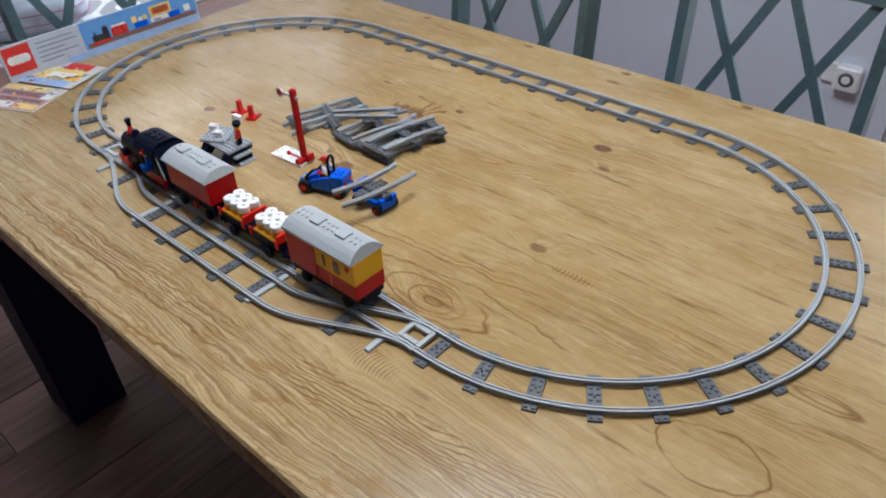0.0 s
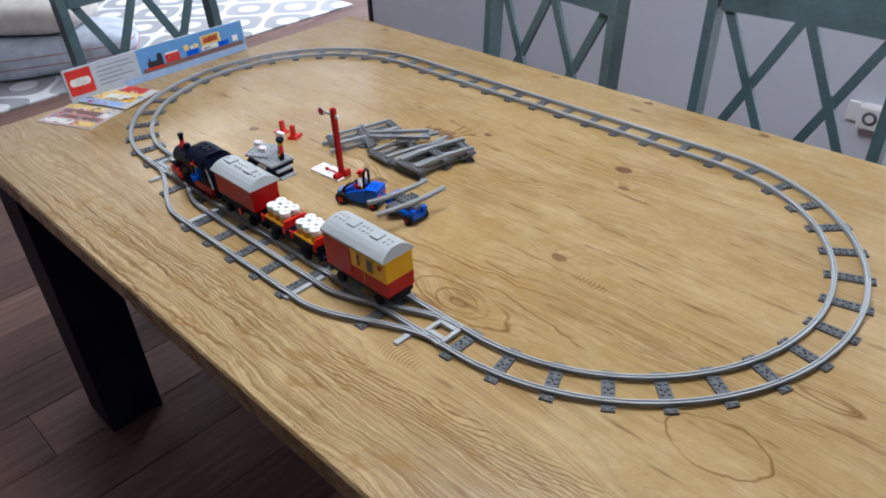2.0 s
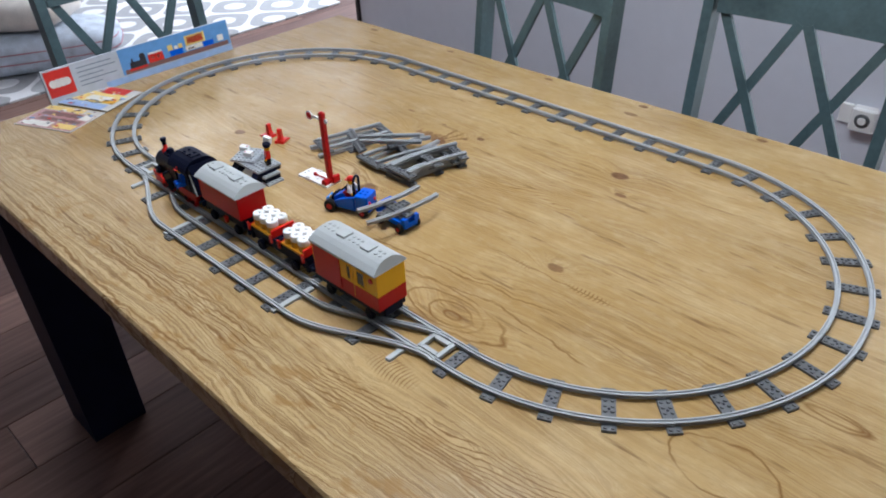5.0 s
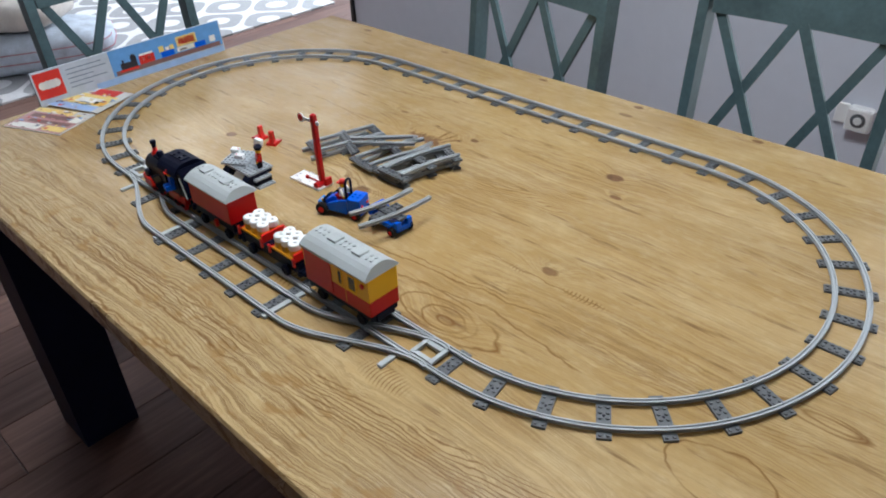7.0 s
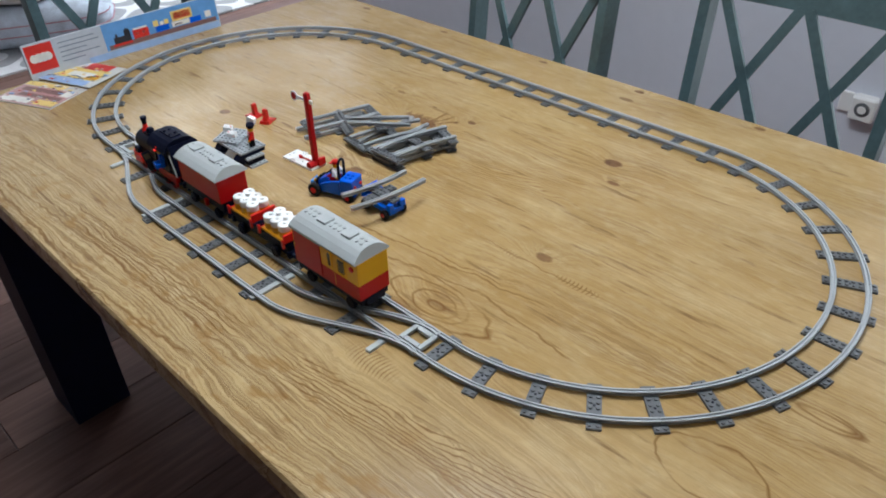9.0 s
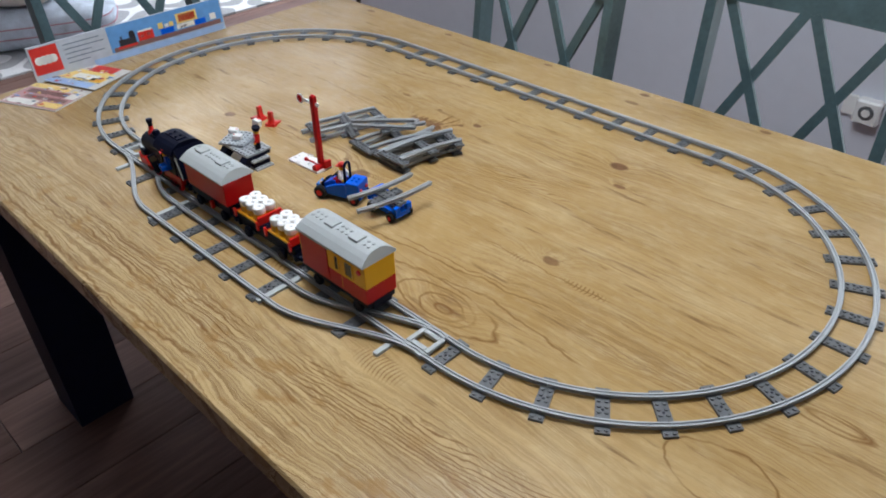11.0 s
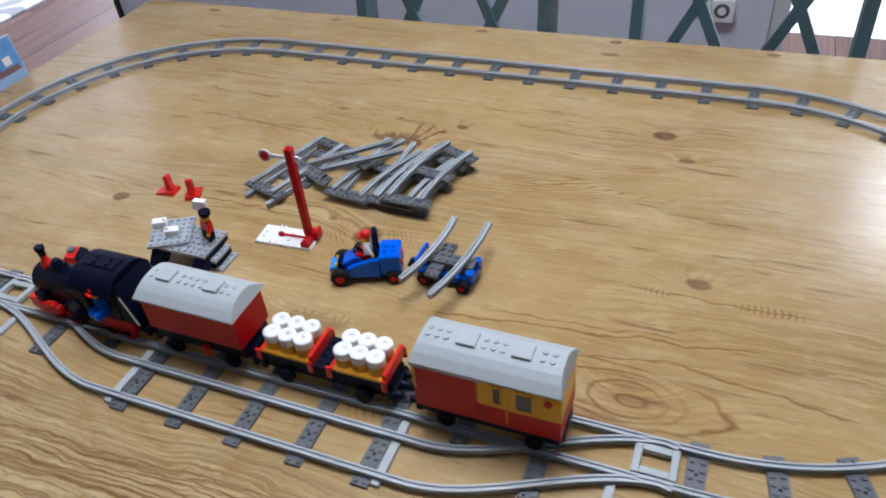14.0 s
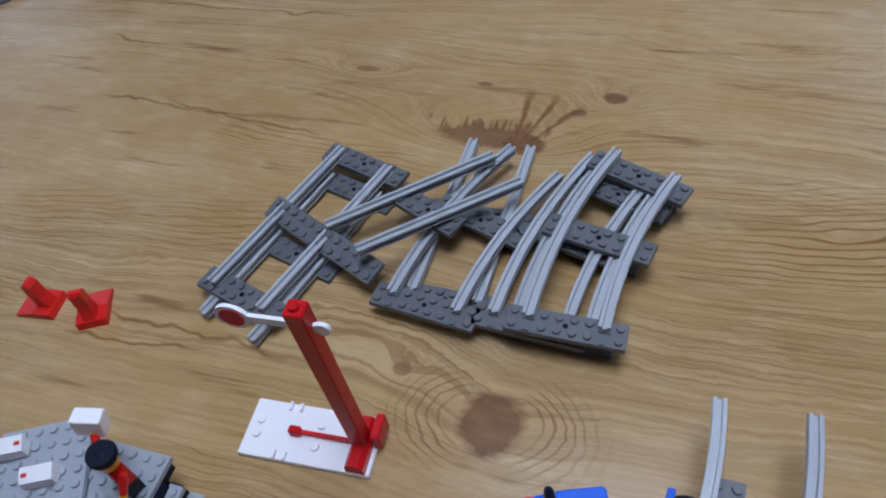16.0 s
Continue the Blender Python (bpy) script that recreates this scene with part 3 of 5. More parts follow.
# ---- table ----
TX0, TX1, TY0, TY1 = -1.187, 0.80, -0.546, 0.480
table = thing("dining_table", "long pine dining table with dark painted legs", "table")
s = Shape()
s.box(TX0, TX1, TY0, TY1, T - 0.036, T, c=0.004)
part("tabletop", s, M_PINE, table, "waxed knotty pine top")
for y in (TY0 + 0.075, TY1 - 0.10):
    s = Shape()
    s.box(TX0 + 0.17, TX1 - 0.17, y, y + 0.025, T - 0.13, T - 0.037)
    part("apron", s, M_LEG, table)
s = Shape()
s.box(-0.065, 0.065, -0.065, 0.065, 0, T - 0.0365)
leg = s.mesh("leg", M_LEG)
for x in (TX0 + 0.105, TX1 - 0.105):
    for y in (TY0 + 0.085, TY1 - 0.085):
        part("leg", leg, None, table, "", pose(x, y, 0))

# ---- railway ----
PL = 0.0032         # thickness of a plate
RAIL = [(-0.0030, 0), (0.0030, 0), (0.0030, 0.0008), (0.0013, 0.0012), (0.0013, 0.0034), (0.0030, 0.0037), (0.0033, 0.0042), (0.0033, 0.0054), (0.0030, 0.0058),
        (0.0013, 0.0058), (0.0010, 0.0038), (-0.0010, 0.0038), (-0.0013, 0.0058), (-0.0030, 0.0058), (-0.0033, 0.0054), (-0.0033, 0.0042),
        (-0.0030, 0.0037), (-0.0013, 0.0034), (-0.0013, 0.0012), (-0.0030, 0.0008)]
G = 0.02            # half of the gauge
STEP = radians(11.25)
R = 0.32
L = 0.768


def sleeper_mesh(length=0.064, name="sleeper", bare=True):
    s = Shape()
    n = round(length / 0.008)
    s.box(-0.008, 0.008, -length / 2, length / 2, 0, PL, c=0.0004)
    for j in range(n):
        y = -length / 2 + 0.008 * (j + 0.5)
        if bare and abs(abs(y) - G) < 0.0039:
            continue
        for x in (-0.004, 0.004):
            s.stud(x, y, PL)
    s.lathe(0, 0, [(0.0016, PL), (0.0016, PL + 0.0002)], 8, 1)         # black disc paints the shade inside a peg hole
    if bare:
        for y in (-G, G):
            s.box(-0.0074, -0.0046, y - 0.0016, y + 0.0016, PL, PL + 0.0012)
            s.box(0.0046, 0.0074, y - 0.0016, y + 0.0016, PL, PL + 0.0012)
    return s.mesh(name, [M_SLEEPER, M_BLACK])


SLEEPER = sleeper_mesh()


def arc(cx, cy, r, a0, a1, z=0.0, n=8):
    return [(cx + r * math.cos(a0 + (a1 - a0) * i / n), cy + r * math.sin(a0 + (a1 - a0) * i / n), z) for i in range(n + 1)]


def rail(points, parent, mat=None, label=""):
    s = Shape()
    s.sweep(points, RAIL)
    return part("rail", s, mat or M_RAIL, parent, label)


track = thing("railway_track", "oval of grey plastic toy railway track with a siding", "toy track", pose(0, 0, T))
for i in range(1, 16):      # near and far bends
    a = -math.pi / 2 + STEP * i
    part("sleeper", SLEEPER, None, track, "", pose(R * math.cos(a), R * math.sin(a), 0, rz=math.degrees(a) + 90))
    a = math.pi / 2 + STEP * i
    part("sleeper", SLEEPER, None, track, "", pose(-L + R * math.cos(a), R * math.sin(a), 0, rz=math.degrees(a) + 90))
for i in range(13):
    part("sleeper", SLEEPER, None, track, "", pose(-0.064 * i, R, 0))
for i in (0, 1, 3, 4, 5, 6, 7, 8, 9, 11, 12):
    if i in (1, 11):
        continue
    part("sleeper", SLEEPER, None, track, "", pose(-0.064 * i, -R, 0))
for i in range(4, 9):
    part("sleeper", SLEEPER, None, track, "", pose(-0.064 * i, -R - 0.0641, 0))
LONG = sleeper_mesh(0.096, "long_sleeper", False)
for x in (-0.122, -L + 0.122):
    part("long_sleeper", LONG, None, track, "", pose(x, -0.336, 0))
for k in range(8):
    for r in (R - G, R + G):
        rail(arc(0, 0, r, -math.pi / 2 + 2 * STEP * k + 0.001, -math.pi / 2 + 2 * STEP * (k + 1) - 0.001, PL), track)
        rail(arc(-L, 0, r, math.pi / 2 + 2 * STEP * k + 0.001, math.pi / 2 + 2 * STEP * (k + 1) - 0.001, PL), track)
for k in range(6):
    x = -0.128 * k
    for y in (R - G, R + G, -R + G, -R - G):
        rail([(x - 0.0004, y, PL), (x - 0.1276, y, PL)], track)
for k in (2, 3):
    x = -0.128 * k
    for y in (-R - 0.064 + G, -R - 0.064 - G):
        rail([(x - 0.0004, y, PL), (x - 0.1276, y, PL)], track)


def branch(u):
    """How far the siding has left the main line, u metres from the joint."""
    q = min(max((u - 0.02) / 0.2, 0), 1)
    return 0.064 * q * q * (3 - 2 * q)


for side in (0, 1):
    for y in (-R + G, -R - G):
        pts = [(-u, y - branch(u) - (0.0025 if u < 0.02 else 0), PL + 0.0003) for u in [0.016 + 0.24 * i / 22 for i in range(23)]]
        if side:
            pts = [(-L - x, yy, z) for x, yy, z in pts]
        rail(pts, track)
    mirror = (lambda x: x) if not side else (lambda x: -L - x)
    s = Shape()                        # open frame of the switch
    for x0, x1, y0, y1 in ((-0.050, -0.044, -0.335, -0.305), (-0.020, -0.014, -0.335, -0.305), (-0.0435, -0.0205, -0.3345, -0.328), (-0.0435, -0.0205, -0.312, -0.3055)):
        s.box(*sorted((mirror(x0), mirror(x1))), y0, y1, PL, PL + 0.005, c=0.0005)
    part("switch_frame", s, M_LGREY, track, "pale grey open square frame of a switch")
    s = Shape()
    s.box(*sorted((mirror(-0.066), mirror(-0.058))), -0.374, -0.346, 0.0, 0.004, c=0.001)
    part("switch_lever", s, M_LGREY, track, "pale grey lever of a switch")
    s = Shape()
    s.box(*sorted((mirror(-0.247), mirror(-0.239))), -0.412, -0.345, 0.0005, PL + 0.001, c=0.0005)
    part("tie_bar", s, M_LGREY, track, "pale grey bar that ties the rails")


def track_piece(at, turn=0.0, sleepers=(0.0, 0.5, 1.0), hand=1, label="", gauge=True):
    """A loose straight or bent track section; its rails run along y from the origin."""
    ob = thing("track_section", label or "loose grey plastic toy track section in a heap on the table", "toy track", at, "loose track sections")
    def on(u, off):
        if turn == 0:
            return (off, 0.128 * u, PL), 0.0
        a = radians(turn) * u * hand
        return (hand * R - (hand * R - off) * math.cos(a) , (R - hand * off) * math.sin(abs(a)), PL), -math.degrees(a)
    for u in sleepers:
        (x, y, _), rz = on(u, 0.0)
        part("sleeper", SLEEPER, None, ob, "", pose(x, y, 0, rz=rz + 90))
    for off in (-G, G):
        rail([on(i / 8, off)[0] for i in range(9)], ob)
    return ob


L1, L2, L3 = T, T + 0.0091, T + 0.0182      # layers of the heap
track_piece(pose(-0.5610, -0.0930, L1, rz=-15.5), 0, (0.50, 0.98))
track_piece(pose(-0.5600, -0.0765, L2, rz=-16.8), 0, (0.03, 0.98))
WIDE, SHORT = sleeper_mesh(0.096, "wide_sleeper", False), sleeper_mesh(0.048, "short_sleeper", False)
ob = thing("track_section", "loose grey rails of a switch, tilted over other track sections", "toy track", pose(0, 0, T), "loose track sections")
part("sleeper", WIDE, None, ob, "", pose(-0.5255, -0.0245, 0.0134, rz=-24.1) @ pose(0, 0, 0, ry=-16, rz=90))
part("sleeper", SHORT, None, ob, "", pose(-0.4645, 0.0045, 0.0182, rz=-25) @ pose(0, 0, 0, rz=90))
rail([(-0.5230, -0.0195, 0.0180), (-0.4350, 0.0530, 0.0215)], ob)
rail([(-0.4925, -0.0405, 0.0270), (-0.4130, 0.0340, 0.0215)], ob)
track_piece(pose(-0.4410, -0.0455, L1, rz=-1.2), 0, (0.0, 0.52))
track_piece(pose(-0.4485, -0.0575, L2, rz=-6.5), 22.5, (0.0, 0.55), 1)
track_piece(pose(-0.3745, -0.0545, L1, rz=-1), 22.5, (0.0, 0.5, 0.90), 1)
track_piece(pose(-0.3880, -0.0575, L2, rz=-3), 22.5, (0.0, 0.5), 1)
track_piece(pose(-0.3752, -0.0585, L2 + 0.0004, rz=-1.2), 22.5, (0.84,), 1)
track_piece(pose(-0.3675, -0.0605, L3, rz=-0.5), 22.5, (0.0, 0.5, 0.93), 1)

# ---- train ----
CY = -R              # middle of the main line
RT = 0.0090          # height of the rail heads over the table


def wheel(parent, x, y, z, r, w, rim=None, side=1, tyre=M_RUBBER):
    """A wheel on an axle along y: tyre, and a rim of its own colour."""
    s = Shape()
    c = w * 0.18
    s.lathe(x, z, [(r - c, -w / 2), (r, -w / 2 + c), (r, w / 2 - c), (r - c, w / 2)], 16, axis="y")
    ob = part("wheel", s, tyre, parent, "", pose(0, y, 0))
    if rim:
        q = Shape()
        a, b = (w / 2, w / 2 + 0.0006) if side > 0 else (-w / 2 - 0.0006, -w / 2)
        q.lathe(x, z, [(r * 0.46, a), (r * 0.38, b)], 12, axis="y")
        part("rim", q, rim, ob)
    return ob


def bogie(parent, x0, x1, z=RT, r=0.0085, y=0.0195, rim=M_BLACK):
    for x in (x0, x1):
        for sd in (-1, 1):
            wheel(parent, x, sd * y, z + r, r, 0.006, rim, sd, M_BLACK)


def buffers(parent, x, sd, mat=M_RED):
    """Coupling beam with two stubs and a magnet between them."""
    s = Shape()
    s.box(x - 0.003, x + 0.003, -0.018, 0.018, 0.017, 0.026, c=0.0006)
    for y in (-0.012, 0.012):
        s.cyl(y, 0.0215, min(x, x + sd * 0.010), max(x, x + sd * 0.010), 0.0035, 10, axis="x")
    s.cyl(0, 0.0215, min(x, x + sd * 0.013), max(x, x + sd * 0.013), 0.004, 10, 0, axis="x")
    part("coupling", s, mat, parent)


def vault(half, z0, z1, rise=0.6):
    """Cross-section of a shallow barrel roof."""
    pts = [(-half, z0), (-half, z0 + 0.002)]
    for i in range(1, 8):
        a = -1 + 2 * i / 8
        pts.append((half * a * 0.98, z0 + 0.002 + (z1 - z0 - 0.002) * (1 - abs(a) ** 2.4)))
    return pts + [(half, z0 + 0.002), (half, z0)]


def wagon_roof(parent, x0, x1, z0, z1, pads):
    s = Shape()
    outline = vault(0.027, z0, z1)
    n = len(outline)
    cut = 0.004          # the ends lean in a little
    v = []
    for x, k in ((x0, 0), (x1, 1)):
        for y, z in outline:
            v.append((x + (cut if k == 0 else -cut) * (z - z0) / (z1 - z0), y, z))
    s.add(v, [tuple(range(n)), tuple(range(2 * n - 1, n - 1, -1))] + [((i + 1) % n, i, n + i, n + (i + 1) % n) for i in range(n)])
    roof = part("roof", s, M_LGREY, parent, "pale grey plastic barrel roof")
    q = Shape()
    q.stud(0, 0, 0, n=12)
    stud = q.mesh("stud", M_LGREY)
    x = x0 + 0.010
    while x < x1 - 0.006:
        if all(abs(x - p) > 0.0105 for p in pads):
            for y in (-0.004, 0.004):
                part("stud", stud, None, roof, "", pose(x, y, z1 - 0.0006))
        x += 0.008
    for p in pads:
        q = Shape()
        q.box(p - 0.008, p + 0.008, -0.008, 0.008, z1 - 0.001, z1 + 0.0022, c=0.0005)
        part("roof_pad", q, M_LGREY, roof)
    return roof


# closed wagon with red sides
wagon = thing("closed_wagon", "red toy railway wagon with a pale grey roof", "toy wagon", pose(-0.459, CY, T), "train")
s = Shape()
s.box(-0.053, 0.053, -0.0235, 0.0235, 0.0415, 0.0785, c=0.0006)
part("body", s, M_RED, wagon)
s = Shape()
s.box(-0.056, 0.056, -0.014, 0.014, 0.021, 0.032, c=0.0008)
s.box(-0.052, 0.052, -0.020, 0.020, 0.0255, 0.0412, c=0.0008)
part("chassis", s, M_BLACK, wagon)
wagon_roof(wagon, -0.0565, 0.0555, 0.0788, 0.0930, (-0.031, 0.022))
bogie(wagon, -0.033, 0.033)
buffers(wagon, 0.057, 1, M_BLACK)
buffers(wagon, -0.057, -1, M_BLACK)
for x in (0.0085,):
    s = Shape()
    s.box(x - 0.0030, x + 0.0030, -0.0255, -0.0205, 0.0225, 0.0330, c=0.0008)
    part("step", s, M_BRIGHTRED, wagon, "bright red step under the wagon")

# brake van, red and yellow
van = thing("brake_van", "red and yellow toy railway van with a pale grey roof", "toy wagon", pose(-0.168, CY, T), "train")
s = Shape()
s.box(-0.063, 0.063, -0.0235, 0.0235, 0.0325, 0.0545, c=0.0005)
part("lower_body", s, M_RED, van)
s = Shape()
s.box(-0.063, 0.063, -0.0235, 0.0235, 0.0546, 0.0865, c=0.0005)
part("upper_body", s, M_YELLOW, van, "yellow upper walls")
for sd in (-1, 1):
    s = Shape()
    y0, y1 = sorted((sd * 0.0236, sd * 0.0250))
    s.box(-0.0595, -0.0065, y0, y1, 0.0365, 0.0862, c=0.0003)
    part("sliding_door", s, M_RED, van, "red sliding door")
    s = Shape()
    y0, y1 = sorted((sd * 0.0248, sd * 0.0272))
    s.box(-0.0625, 0.0, y0, y1, 0.0852, 0.0876, c=0.0003)
    part("door_rail", s, M_LGREY, van, "pale grey rail over the sliding door")
    for xa, xb in ((0.0075, 0.0135), (0.0265, 0.0395)):
        win = Shape()
        y0, y1 = sorted((sd * 0.0236, sd * 0.0247))
        for bx in ((xa - 0.0018, xa, 0.0582, 0.0812), (xb, xb + 0.0018, 0.0582, 0.0812), (xa, xb, 0.0582, 0.0600), (xa, xb, 0.0794, 0.0812)):
            win.box(bx[0], bx[1], y0, y1, bx[2], bx[3])
        w = part("window", win, M_YELLOW, van)
        g = Shape()
        y0, y1 = sorted((sd * 0.0236, sd * 0.0240))
        g.box(xa + 0.0001, xb - 0.0001, y0, y1, 0.0601, 0.0793)
        part("pane", g, M_GLASS, w, "dark window pane")
    s = Shape()
    s.box(0.0182, 0.0188, *sorted((sd * 0.0236, sd * 0.0239)), 0.0365, 0.0860)
    part("door_gap", s, M_AMBER, van)
    s = Shape()
    s.lathe(0.0525, 0.0755, [(0.0036, 0.0236), (0.0036, 0.0252), (0.003, 0.0256)] if sd > 0 else [(0.003, -0.0256), (0.0036, -0.0252), (0.0036, -0.0236)], 12, axis="y")
    part("tail_lamp", s, M_BRIGHTRED, van, "round red tail lamp")
wagon_roof(van, -0.0635, 0.0635, 0.0868, 0.1015, (-0.020, 0.026))
s = Shape()
s.box(-0.064, 0.064, -0.015, 0.015, 0.021, 0.032, c=0.0008)
s.box(-0.058, 0.062, -0.0215, 0.0215, 0.0240, 0.0322, c=0.0008)
part("chassis", s, M_BLACK, van)
bogie(van, -0.038, 0.040)
buffers(van, -0.064, -1, M_BLACK)

# flat wagon with two loads of white drums
flat = thing("flat_wagon", "black toy flat wagon with red stakes and two loads of drums", "toy wagon", pose(-0.3255, CY, T), "train")
s = Shape()
s.box(-0.066, 0.066, -0.0155, 0.0155, 0.019, 0.034, c=0.0008)
s.box(-0.064, 0.064, -0.0195, 0.0195, 0.0342, 0.0400, c=0.0006)
s.studs(-0.008, -0.016, 2, 4, 0.0400)
part("chassis", s, M_BLACK, flat)
bogie(flat, -0.040, 0.040)
buffers(flat, 0.066, 1, M_BLACK)
buffers(flat, -0.066, -1, M_BLACK)
for x, high in ((-0.0640, 0.0420), (-0.0095, 0.0520), (0.0095, 0.0420), (0.0640, 0.0520)):
    s = Shape()
    s.box(x - 0.0018, x + 0.0018, -0.0195, 0.0195, 0.0402, high, c=0.0006)
    part("end_board", s, M_BRIGHTRED, flat, "bright red end board")
    for sd in (-1, 1):
        s = Shape()
        s.box(x - 0.0025, x + 0.0025, *sorted((sd * 0.0198, sd * 0.0228)), 0.0340, 0.0470, c=0.0008)
        part("stake", s, M_BRIGHTRED, flat, "bright red stake")
for cx in (-0.0365, 0.0365):
    s = Shape()
    s.box(-0.0245, 0.0245, -0.0190, 0.0190, 0.0402, 0.0432, c=0.0004)
    load = thing("drum_load", "white drums on amber drums, stacked on a flat wagon", "toy cargo", pose(-0.3255 + cx, CY, T), "drum loads")
    part("load_plate", s, M_AMBER, load, "flat amber plate")
    for i in range(3):
        for j in range(2):
            px, py = (i - 1) * 0.016, (j - 0.5) * 0.016
            d = Shape()
            e = 0.0001 * ((i + j) % 2)
            d.lathe(px, py, [(0.0082, 0.0433), (0.0084, 0.0438), (0.0084, 0.0516), (0.0082, 0.0522 + e)], 16)
            part("amber_drum", d, M_AMBER, load)
            d = Shape()
            d.lathe(px, py, [(0.0084, 0.0525), (0.0086, 0.0529), (0.0086, 0.0606), (0.0083, 0.0612 + e), (0.0024, 0.0612 + e), (0.0022, 0.0590)], 16)
            part("white_drum", d, M_WHITE, load)

# steam engine
engine = thing("steam_engine", "black toy steam engine with a red chassis", "toy engine", pose(-0.603, CY, T), "train")
s = Shape()
s.box(-0.066, 0.068, -0.0165, 0.0165, 0.019, 0.0300, c=0.0008)
part("chassis", s, M_BLACK, engine)
s = Shape()
s.box(0.012, 0.066, -0.0235, 0.0235, 0.0235, 0.0365, c=0.0008)
part("cab_floor", s, M_RED, engine, "red cab floor")
for x in (-0.044, -0.020, 0.030, 0.052):
    for sd in (-1, 1):
        wheel(engine, x, sd * 0.0195, RT + 0.0088, 0.0088, 0.005, M_BLACK, sd, M_RED)
s = Shape()
s.box(-0.078, -0.066, -0.020, 0.020, 0.018, 0.031, c=0.001)
for y in (-0.013, 0.013):
    s.cyl(y, 0.0245, -0.083, -0.078, 0.0042, 12, axis="x")
part("front_beam", s, M_BRIGHTRED, engine, "bright red buffer beam")
for sd in (-1, 1):
    s = Shape()
    s.box(-0.064, -0.038, *sorted((sd * 0.0168, sd * 0.0250)), 0.0195, 0.0335, c=0.0020)
    s.cyl(sd * 0.0210, 0.0265, -0.0375, -0.0330, 0.0050, 12, axis="x")
    part("cylinder_block", s, M_BRIGHTRED, engine, "bright red cylinder block")
    s = Shape()
    s.box(-0.046, 0.050, *sorted((sd * 0.0229, sd * 0.0242)), 0.0165, 0.0185, c=0.0003)
    part("coupling_rod", s, M_BLACK, engine)
    s = Shape()
    s.box(-0.062, -0.050, *sorted((sd * 0.0158, sd * 0.0225)), 0.0340, 0.0440, c=0.0015)
    part("side_tank", s, M_BLACK, engine)
for y in (-0.013, 0.013):
    s = Shape()
    s.cyl(y, 0.0245, -0.0845, -0.0832, 0.003, 12, axis="x")
    part("buffer_face", s, M_WHITE, engine, "white buffer face")
s = Shape()
s.lathe(0, 0.0500, [(0.012, -0.0655), (0.0165, -0.064), (0.0165, 0.006)], 20, axis="x")
s.box(-0.062, 0.006, -0.0155, 0.0155, 0.0305, 0.046, c=0.0008)
s.box(-0.046, -0.030, -0.008, 0.008, 0.0655, 0.0690, c=0.0008)
s.lathe(-0.036, 0, [(0.0062, 0.0690), (0.0062, 0.0735), (0.0040, 0.0765)], 14)
part("boiler", s, M_BLACK, engine)
s = Shape()
s.lathe(-0.051, 0, [(0.0066, 0.0645), (0.0064, 0.0700), (0.0045, 0.0725), (0.0038, 0.0730), (0.0037, 0.0790)], 14)
part("chimney_base", s, M_BRIGHTRED, engine, "bright red lower half of a chimney")
s = Shape()
s.lathe(-0.051, 0, [(0.0036, 0.0791), (0.0038, 0.0845), (0.0050, 0.0860), (0.0050, 0.0905), (0.0036, 0.0910)], 14)
part("chimney", s, M_BLACK, engine)
s = Shape()
s.box(0.006, 0.010, -0.0225, 0.0225, 0.0368, 0.0760)
part("cab_front", s, M_BLACK, engine)
s = Shape()
s.box(0.057, 0.063, -0.0225, 0.0225, 0.0368, 0.0540)
for y0, y1 in ((-0.0225, -0.0165), (-0.004, 0.004), (0.0165, 0.0225)):
    s.box(0.057, 0.063, y0, y1, 0.0541, 0.0760)
part("cab_back", s, M_BLACK, engine)
for sd in (-1, 1):
    y0, y1 = sorted((sd * 0.0195, sd * 0.0235))
    for nm, x0, x1, z1 in (("cab_pillar", 0.0102, 0.016, 0.0760), ("cab_side", 0.044, 0.0558, 0.0760), ("cab_door", 0.0162, 0.0438, 0.0440)):
        s = Shape()
        s.box(x0, x1, y0, y1, 0.0368, z1)
        part(nm, s, M_BLACK, engine)
s = Shape()
s.prism([(-0.0285, 0.0715), (-0.0290, 0.0740), (-0.0262, 0.0795), (-0.0215, 0.0848), (-0.0155, 0.0885), (-0.0085, 0.0905), (0.0085, 0.0905), (0.0155, 0.0885), (0.0215, 0.0848), (0.0262, 0.0795), (0.0290, 0.0740), (0.0285, 0.0715), (0.0228, 0.0772), (-0.0228, 0.0772)], 0.008, 0.0605, axis="x")
s.box(0.016, 0.052, -0.008, 0.008, 0.0906, 0.0922, c=0.0005)
for i in range(2):
    for y in (-0.004, 0.004):
        s.stud(0.026 + 0.016 * i, y, 0.0922)
part("cab_roof", s, M_BLACK, engine, "black rounded cab roof")
s = Shape()
s.prism([(0.0635, 0.0368), (0.0745, 0.0368), (0.0745, 0.0500), (0.0700, 0.0700), (0.0640, 0.0845), (0.0635, 0.0845)], -0.0225, 0.0225)
part("bunker", s, M_BLACK, engine, "black sloping coal bunker")
s = Shape()
s.box(-0.0007, 0.0007, -0.0130, 0, 0, 0.0330, c=0.0002)
s.box(-0.0009, 0.0009, -0.0110, -0.0020, 0.0200, 0.0300, 1)
part("open_door", s, [M_BLACK, M_GLASS], engine, "black cab door standing open", pose(0.0150, -0.0240, 0.0330, rx=12, rz=-20))
for sd in (-1, 1):
    s = Shape()
    s.sweep([(0.0760, sd * 0.0240, 0.038), (0.0655, sd * 0.0240, 0.072)], [(-0.0008, -0.0008), (0.0008, -0.0008), (0.0008, 0.0008), (-0.0008, 0.0008)])
    part("handrail", s, M_LGREY, engine, "thin pale grey handrail")
buffers(engine, 0.0735, 1, M_BLACK)


